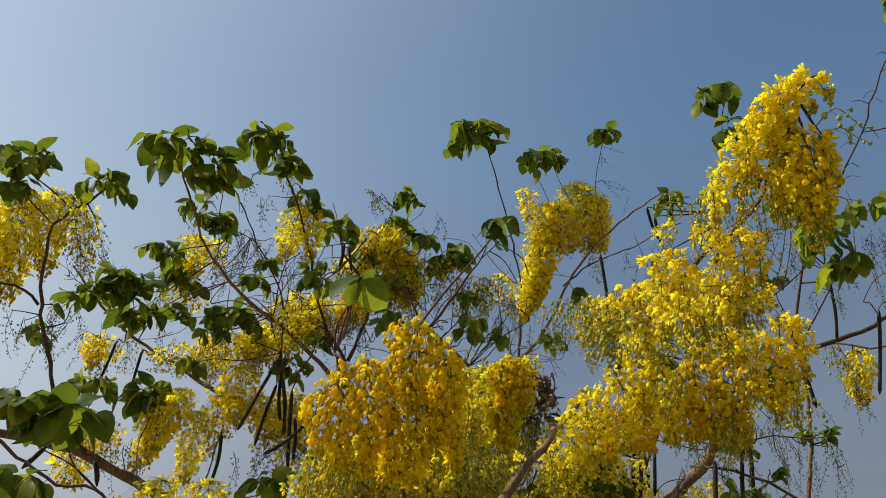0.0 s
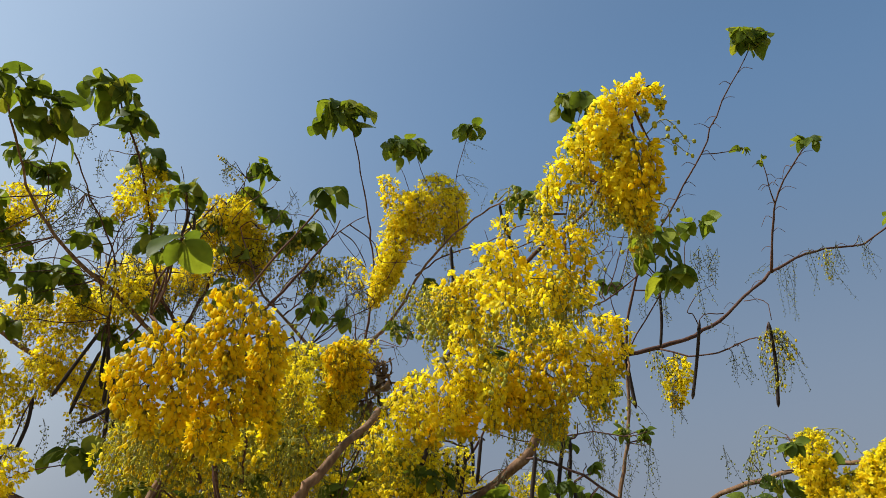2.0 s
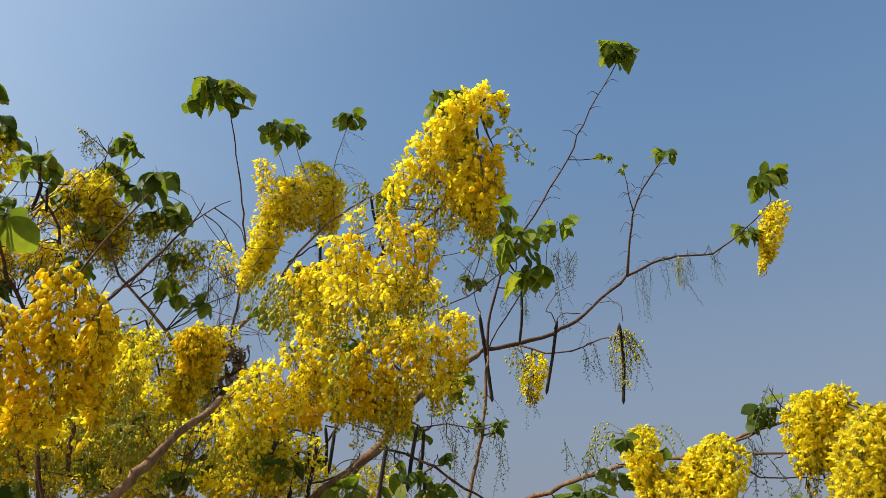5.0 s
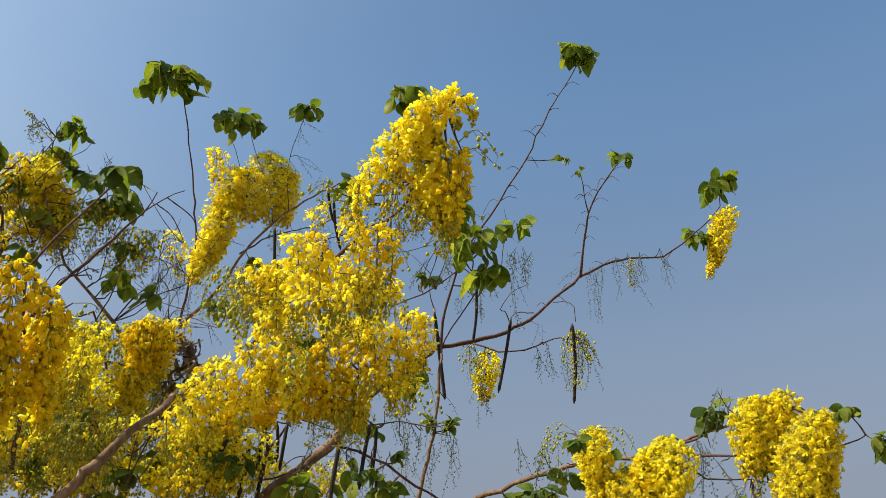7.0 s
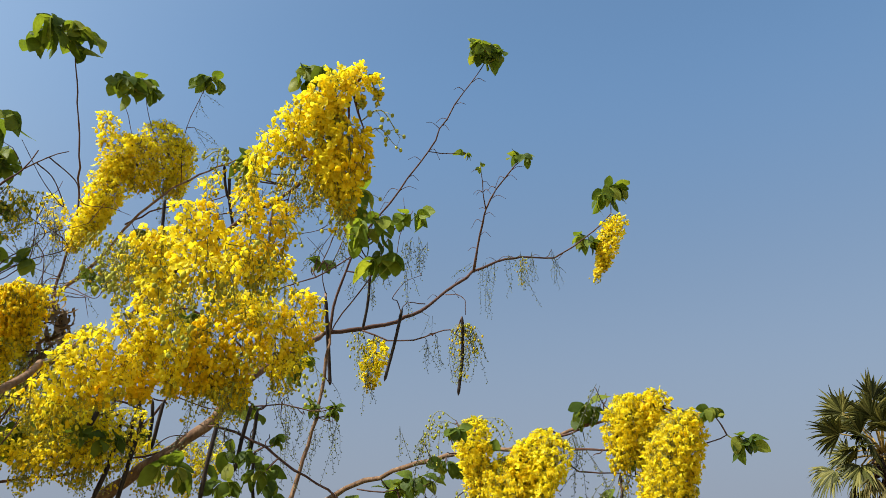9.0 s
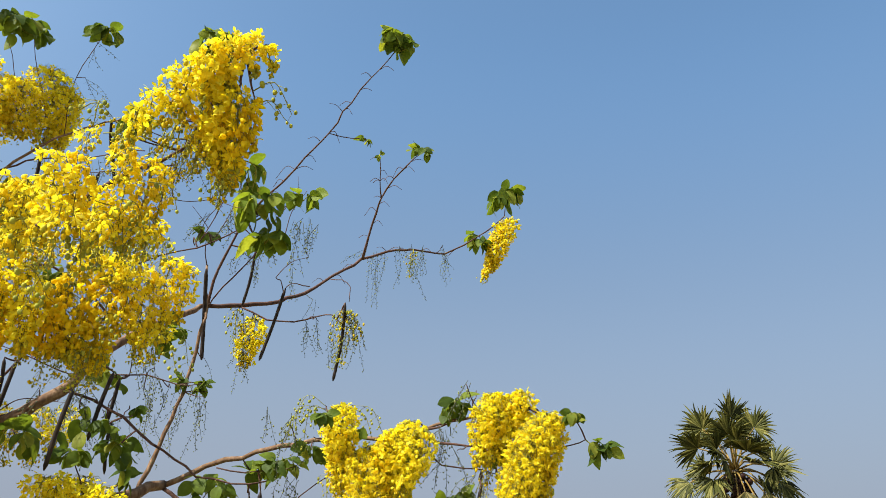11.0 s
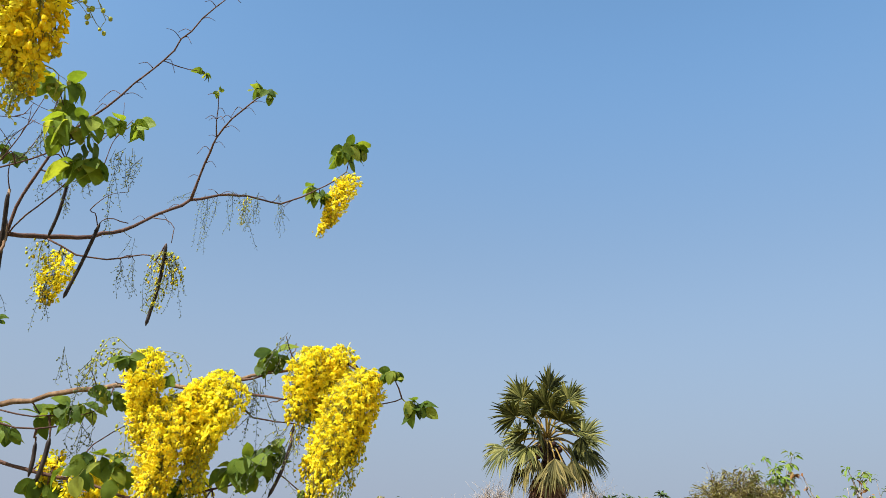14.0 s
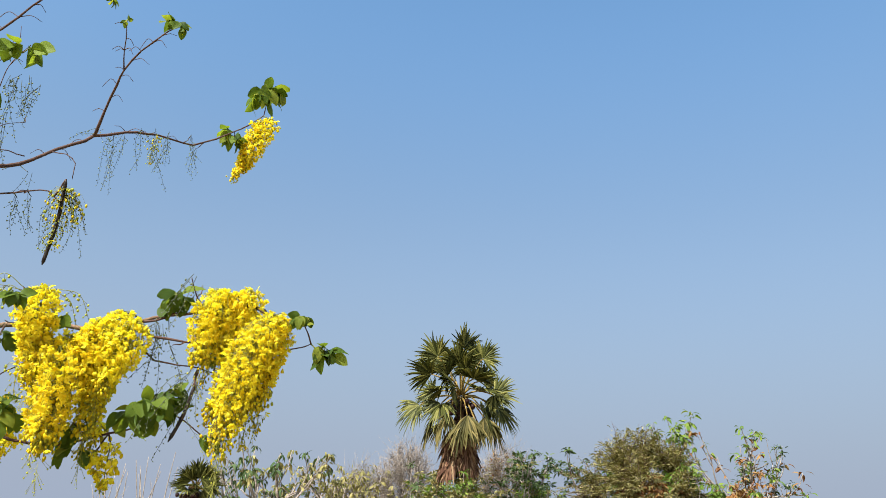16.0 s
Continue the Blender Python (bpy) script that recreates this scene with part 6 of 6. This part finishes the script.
DARK = thin_leafy("dark_foliage", ((0.0, (0.05, 0.08, 0.03)), (1.0, (0.12, 0.15, 0.06))), (1.2, 1.2, 0.6), 0.2, 0.6, 5.0)
RUSTY = thin_leafy("rusty_foliage", ((0.0, (0.16, 0.07, 0.03)), (0.6, (0.27, 0.13, 0.045)), (1.0, (0.27, 0.19, 0.07))), (1.2, 0.9, 0.6), 0.2, 0.8, 5.0)
YELLOWED = thin_leafy("yellowed_foliage", ((0.0, (0.13, 0.125, 0.045)), (0.5, (0.25, 0.215, 0.08)), (1.0, (0.40, 0.33, 0.14))), (1.2, 1.1, 0.6), 0.25, 0.7, 5.0)
PALE_BARK = woody("pale_bark", ((0.3, (0.19, 0.145, 0.12)), (0.7, (0.41, 0.335, 0.285))), 9.0, None, 0.4)


def grow(r, soup, tips, p, d, length, radius, depth, spread, rise):
    line = [p]
    for k in range(4):
        d = d + r.normal(0, 0.13, 3) + np.array([0, 0, rise])
        d /= np.linalg.norm(d)
        line.append(line[-1] + d * length / 4)
    tube(soup, np.array(line), radius, radius * 0.62, 6 if depth > 1 else 4)
    if depth == 0:
        tips.append(line[-1])
        if r.uniform() < 0.5:
            tips.append(line[2])
        return
    for k in range(int(r.integers(2, 4))):
        n = d + r.normal(0, spread, 3)
        grow(r, soup, tips, line[-1 - int(r.integers(0, 2))], n / np.linalg.norm(n), length * r.uniform(0.65, 0.85), radius * 0.66, depth - 1, spread, rise)
    if depth == 1:
        tips.append(line[-1])


def far_tree(x, y, height, spread, foliage, per_tip, size, label, seed, stems=3, bark=None, hang=0.0, depth=3, width=1.0):
    """A tree of branching stems with separate small leaves or feathery leaf strips at the twigs."""
    r = np.random.default_rng(seed)
    ob = tagged(new("tree"), label, "tree")
    ob.location = (x, y, 0)
    wood, tips = Soup(), []
    for k in range(stems):
        d = np.array([r.normal(0, 0.3 * width), r.normal(0, 0.3 * width), 1.0])
        d /= np.linalg.norm(d)
        grow(r, wood, tips, np.array([r.normal(0, 0.12), r.normal(0, 0.12), -0.1]), d, 1.0, 0.045, depth, spread, 0.06)
    top = max(float(v[:, 2].max()) for v in wood.v)
    k = height / top
    wood.v = [v * np.array([k * width, k * width, k]) for v in wood.v]
    part("trunk", wood.mesh("trunk", bark or PALE_BARK), ob)
    soups = [Soup() for _ in foliage]
    for t in tips:
        t = t * np.array([k * width, k * width, k])
        which = int(r.integers(len(foliage)))
        for i in range(int(r.poisson(per_tip))):
            a = r.uniform(0, 6.28)
            go = np.array([math.cos(a), math.sin(a), r.normal(0.25, 0.45) - 0.6 * hang])
            p = t + go * np.array([1, 1, 0.3]) * r.uniform(0.0, 0.09) + r.normal(0, 0.05, 3)
            turn = basis(go, np.array([0, 0, 1.0]) + r.normal(0, 0.4, 3))
            z = 0.8 * size * r.uniform(0.6, 1.3)
            bend = 0.25 + 0.3 * hang
            v = np.array([(0, 0, 0), (0.17, 0.3, 0.06), (0, 0.32, 0.02), (-0.17, 0.3, 0.06), (0.15, 0.7, -0.1 * bend), (0, 0.72, -0.06 - 0.1 * bend),
                          (-0.15, 0.7, -0.1 * bend), (0, 1, -0.1 - 0.5 * bend)]) * z
            soups[which].add(v @ turn.T + p, [(0, 1, 2), (0, 2, 3), (2, 1, 4, 5), (3, 2, 5, 6), (5, 4, 7), (6, 5, 7)])
    for soup, mat in zip(soups, foliage):
        if soup.n:
            part("crown", soup.mesh("crown", mat), ob, kind="stuff")
    return ob


def dome_tree(x, y, height, half, foliage, tips_n, per_tip, size, label, seed, bark=None, low=0.3, feather=0.45, hang=0.0):
    """A tree with a rounded crown of arching twigs, each set with fine leaf strips along its length."""
    r = np.random.default_rng(seed)
    ob = tagged(new("tree"), label, "tree")
    ob.location = (x, y, 0)
    wood, twigs = Soup(), Soup()
    soups = [Soup() for _ in foliage]
    nodes = []
    for k in range(9):
        a, q = 2.4 * k, math.sqrt((k + 0.5) / 9)
        end = np.array([math.cos(a) * q * half * 0.7, math.sin(a) * q * half * 0.7, height * (low + (1 - low) * (0.25 + 0.4 * (1 - q * q)))])
        line = smooth_line([(0.1 * math.cos(a), 0.1 * math.sin(a), -0.1), end * np.array([0.25, 0.25, 0.55]) + r.normal(0, 0.12, 3), end], 0.2)
        tube(wood, line, 0.09, 0.025, 6, 0.1, r)
        nodes.extend(line[len(line) // 2:])
    nodes = np.array(nodes)
    for k in range(tips_n):
        a, h = r.uniform(0, 6.28), r.uniform(0, 1) ** 0.8
        rim = math.sqrt(max(0.0, 1 - h * h)) * r.uniform(0.75, 1.08) * (1 + 0.13 * math.sin(3 * a + seed) + 0.08 * math.sin(7 * a))
        tip = np.array([math.cos(a) * rim * half, math.sin(a) * rim * half, height * (low + (1 - low) * h * r.uniform(0.86, 1.04) * (1 + 0.05 * math.sin(5 * a + seed)))])
        start = nodes[int(np.argmin(np.linalg.norm(nodes - tip * 0.8, axis=1) + r.uniform(0, 0.5, len(nodes))))]
        mid = (start + tip) / 2 + np.array([0, 0, 0.16 * np.linalg.norm(tip - start)]) + r.normal(0, 0.08, 3)
        line = smooth_line([start, mid, tip], 0.1)
        tube(twigs, line, 0.016, 0.006, 4)
        for j in range(2):
            p = line[int(r.integers(len(line) // 3, len(line)))]
            e = (tip - start) / (np.linalg.norm(tip - start) + 1e-6) + r.normal(0, 0.75, 3)
            tube(twigs, np.array([p, p + e * feather * 0.5 + r.normal(0, 0.04, 3), p + e * feather]), 0.009, 0.004, 3)
        which = int(r.integers(len(foliage))) if foliage else 0
        for j in range(per_tip if foliage else 0):
            p = line[int(len(line) * r.uniform(0.3, 1.0))] + r.normal(0, 1, 3) * np.array([0.10, 0.10, 0.025])
            go = ((tip - mid) / (np.linalg.norm(tip - mid) + 1e-6) + r.normal(0, 0.6, 3)) * np.array([1, 1, 0.35]) - np.array([0, 0, hang])
            turn = basis(go, np.array([0, 0, 1.0]) + r.normal(0, 0.35, 3))
            z = size * r.uniform(0.6, 1.3)
            v = np.array([(-0.05, 0, 0), (0.05, 0, 0), (0.13, 0.5, 0.05), (-0.13, 0.5, 0.05), (0.03, 1, -0.1), (-0.03, 1, -0.1)]) * z
            soups[which].add(v @ turn.T + p, [(0, 1, 2, 3), (3, 2, 4, 5)])
    part("trunk", wood.mesh("trunk", bark or PALE_BARK), ob)
    part("twig_crown", twigs.mesh("twig_crown", bark or PALE_BARK), ob, kind="stuff")
    for soup, mat in zip(soups, foliage):
        part("crown", soup.mesh("crown", mat), ob, kind="stuff")
    return ob


def bare_shoots(x, y, height, n, width, seed):
    """Thin leafless shoots that rise from one stool."""
    r = np.random.default_rng(seed)
    ob = tagged(new("bare_shrub"), "clump of thin leafless grey shoots", "shrub", "bare shrubs")
    ob.location = (x, y, 0)
    for k in range(n):
        a, q = r.uniform(0, 6.28), width * r.uniform(0.3, 1.0)
        top = np.array([math.cos(a) * q, math.sin(a) * q, height * r.uniform(0.72, 1.0)])
        s = Soup()
        tube(s, smooth_line([(math.cos(a) * 0.15, math.sin(a) * 0.15, -0.1), top * 0.55 + r.normal(0, 0.1, 3), top], 0.4), 0.042, 0.014, 5)
        if r.uniform() < 0.5:
            p = top * 0.6
            tube(s, smooth_line([p, p + np.array([0.12, 0.1, 0.5]) * r.uniform(-1, 1), p + np.array([r.normal(0, 0.3), r.normal(0, 0.3), 1.0])], 0.3), 0.014, 0.006, 4)
        part("shoot", s.mesh("shoot", PALE_BARK), ob)


palm((29.57, 16.18, 0.0), (29.67, 16.33, 7.04), 0.3,
     [(0.04, 1.06, 0.1), (-0.54, 0.86, 0.1), (0.48, 0.84, 0.1), (-0.66, 0.42, 0.3), (-0.90, -0.24, 0.1), (0.74, 0.02, 0.2), (-0.04, 0.66, 0.4), (0.50, 0.44, -0.4),
      (0.20, 0.80, -0.3), (-0.30, 0.68, -0.3), (-0.30, 0.34, 0.5), (0.28, 0.30, 0.5), (0.84, -0.26, 0.0), (-0.62, 0.10, -0.3), (0.62, -0.08, -0.4),
      (-0.52, -0.47, 0.3), (-0.24, -0.48, 0.55), (0.16, -0.50, 0.6), (0.52, -0.50, 0.35), (-0.62, -0.62, 0.0), (0.72, -0.56, 0.0), (-0.38, -0.62, 0.45),
      (0.02, -0.66, 0.6), (0.36, -0.66, 0.45), (-0.10, -0.50, -0.6), (0.40, -0.50, -0.5), (-0.45, -0.55, -0.45), (-0.14, 0.14, 0.55), (0.12, 0.50, 0.5), (-0.40, 0.10, 0.45), (0.40, 0.06, 0.45), (-0.42, -0.24, 0.4), (0.44, -0.28, 0.4)],
     54, 1.12, 1.9, (1.35, 2.7), "tall fan palm with a skirt of brown dead fronds", 3, 0.9)
palm((26.27, 27.76, 0.0), (26.27, 27.76, 2.94), 0.1,
     [(-0.5, 0.2, 0.2), (-0.35, 0.55, 0.3), (0.0, 0.7, 0.2), (0.35, 0.55, 0.3), (0.5, 0.2, 0.2), (0.0, 0.2, 0.8), (0.3, 0.0, 0.6), (-0.3, 0.0, 0.6), (0.15, 0.5, 0.5), (-0.2, 0.4, 0.6)],
     5, 0.8, 1.0, (0.4, 1.0), "short fan palm among bushes", 9, 0.9)
dome_tree(36.49, 10.66, 6.25, 3.45, [OLIVE], 520, 50, 0.19, "feathery olive thorn tree with a rounded crown", 21, TWIG, 0.25, 0.25)
dome_tree(36.28, 23.14, 6.05, 1.75, [], 640, 0, 0.2, "leafless tree with a dense pale crown of twigs", 29, None, 0.45, 0.36)
dome_tree(38.85, 18.68, 5.90, 1.75, [RUSTY, OLIVE], 420, 4, 0.2, "nearly leafless tree with brown twigs", 30, None, 0.5, 0.5)
far_tree(38.48, 10.75, 7.20, 0.36, [FRESH], 11, 0.42, "slender tree with fresh green leaves at its twig ends", 22, 3, None, 0.9, 3, 0.55)
far_tree(38.32, 7.58, 6.40, 0.42, [FRESH, RUSTY, FRESH], 4.5, 0.40, "thin tree with green and rusty leaves", 23, 2, None, 0.8, 3, 0.7)
far_tree(34.97, 9.53, 4.17, 0.5, [RUSTY, OLIVE], 22, 0.30, "bush with withered rust-brown leaves", 24, 4, None, 0.9, 3, 0.9)
far_tree(35.21, 8.50, 4.65, 0.4, [FRESH], 10, 0.32, "yellow-green sapling in front of a thorn tree", 44, 2, None, 0.7, 3, 0.5)
far_tree(36.57, 7.07, 4.35, 0.5, [RUSTY, RUSTY, FRESH], 18, 0.32, "bush with withered rust-brown leaves", 25, 4, None, 0.9, 3, 0.9)
far_tree(39.67, 5.92, 6.05, 0.38, [DARK], 7, 0.30, "thin dark green tree with sparse twigs", 26, 2, None, 0.4, 3, 0.6)
far_tree(36.30, 14.61, 5.53, 0.40, [DARK], 16, 0.34, "dark green tree with a ragged crown", 27, 3, None, 0.3, 3, 0.9)
far_tree(36.80, 16.25, 4.33, 0.5, [DARK, FRESH], 18, 0.28, "dense dark green bush near the palm", 28, 4, None, 0.3, 3, 0.8)
far_tree(32.79, 19.57, 4.59, 0.5, [OLIVE, FRESH, DARK], 18, 0.30, "leafy green tree beside the palm", 31, 4, None, 0.3, 3, 1.0)
far_tree(34.37, 16.65, 4.75, 0.5, [DARK, OLIVE, DARK], 14, 0.28, "thin brownish green bush beside the palm", 32, 3, None, 0.3, 3, 0.9)
far_tree(29.22, 15.89, 3.85, 0.5, [YELLOWED, FRESH], 22, 0.24, "yellow-green bush at the foot of the palm", 45, 4, None, 0.4, 3, 0.9)
far_tree(33.45, 23.60, 4.75, 0.55, [YELLOWED], 5, 0.34, "bush with pale twigs and yellowing leaves", 33, 5, None, 1.2, 3, 1.15)
far_tree(31.80, 24.60, 4.60, 0.55, [YELLOWED], 6, 0.36, "sparse bush with drooping yellowing leaves", 34, 5, None, 1.4, 3, 1.15)
dome_tree(35.0, 24.9, 4.75, 2.1, [YELLOWED], 330, 2, 0.22, "leafless bush with a broad crown of pale twigs", 46, None, 0.35, 0.5)
far_tree(29.28, 25.94, 5.10, 0.42, [YELLOWED, DARK], 5, 0.44, "sparse tree with drooping yellowing leaves", 35, 4, None, 1.5, 3, 1.0)
far_tree(28.21, 27.15, 4.50, 0.42, [DARK], 1.6, 0.34, "sparse bush with few dark leaves", 36, 3, None, 1.2, 3, 0.8)
bare_shoots(26.16, 32.98, 4.81, 6, 0.9, 51)
bare_shoots(27.20, 32.10, 5.17, 6, 0.9, 52)
bare_shoots(27.82, 31.58, 5.09, 2, 0.9, 53)
bare_shoots(25.56, 33.49, 4.23, 3, 0.9, 54)
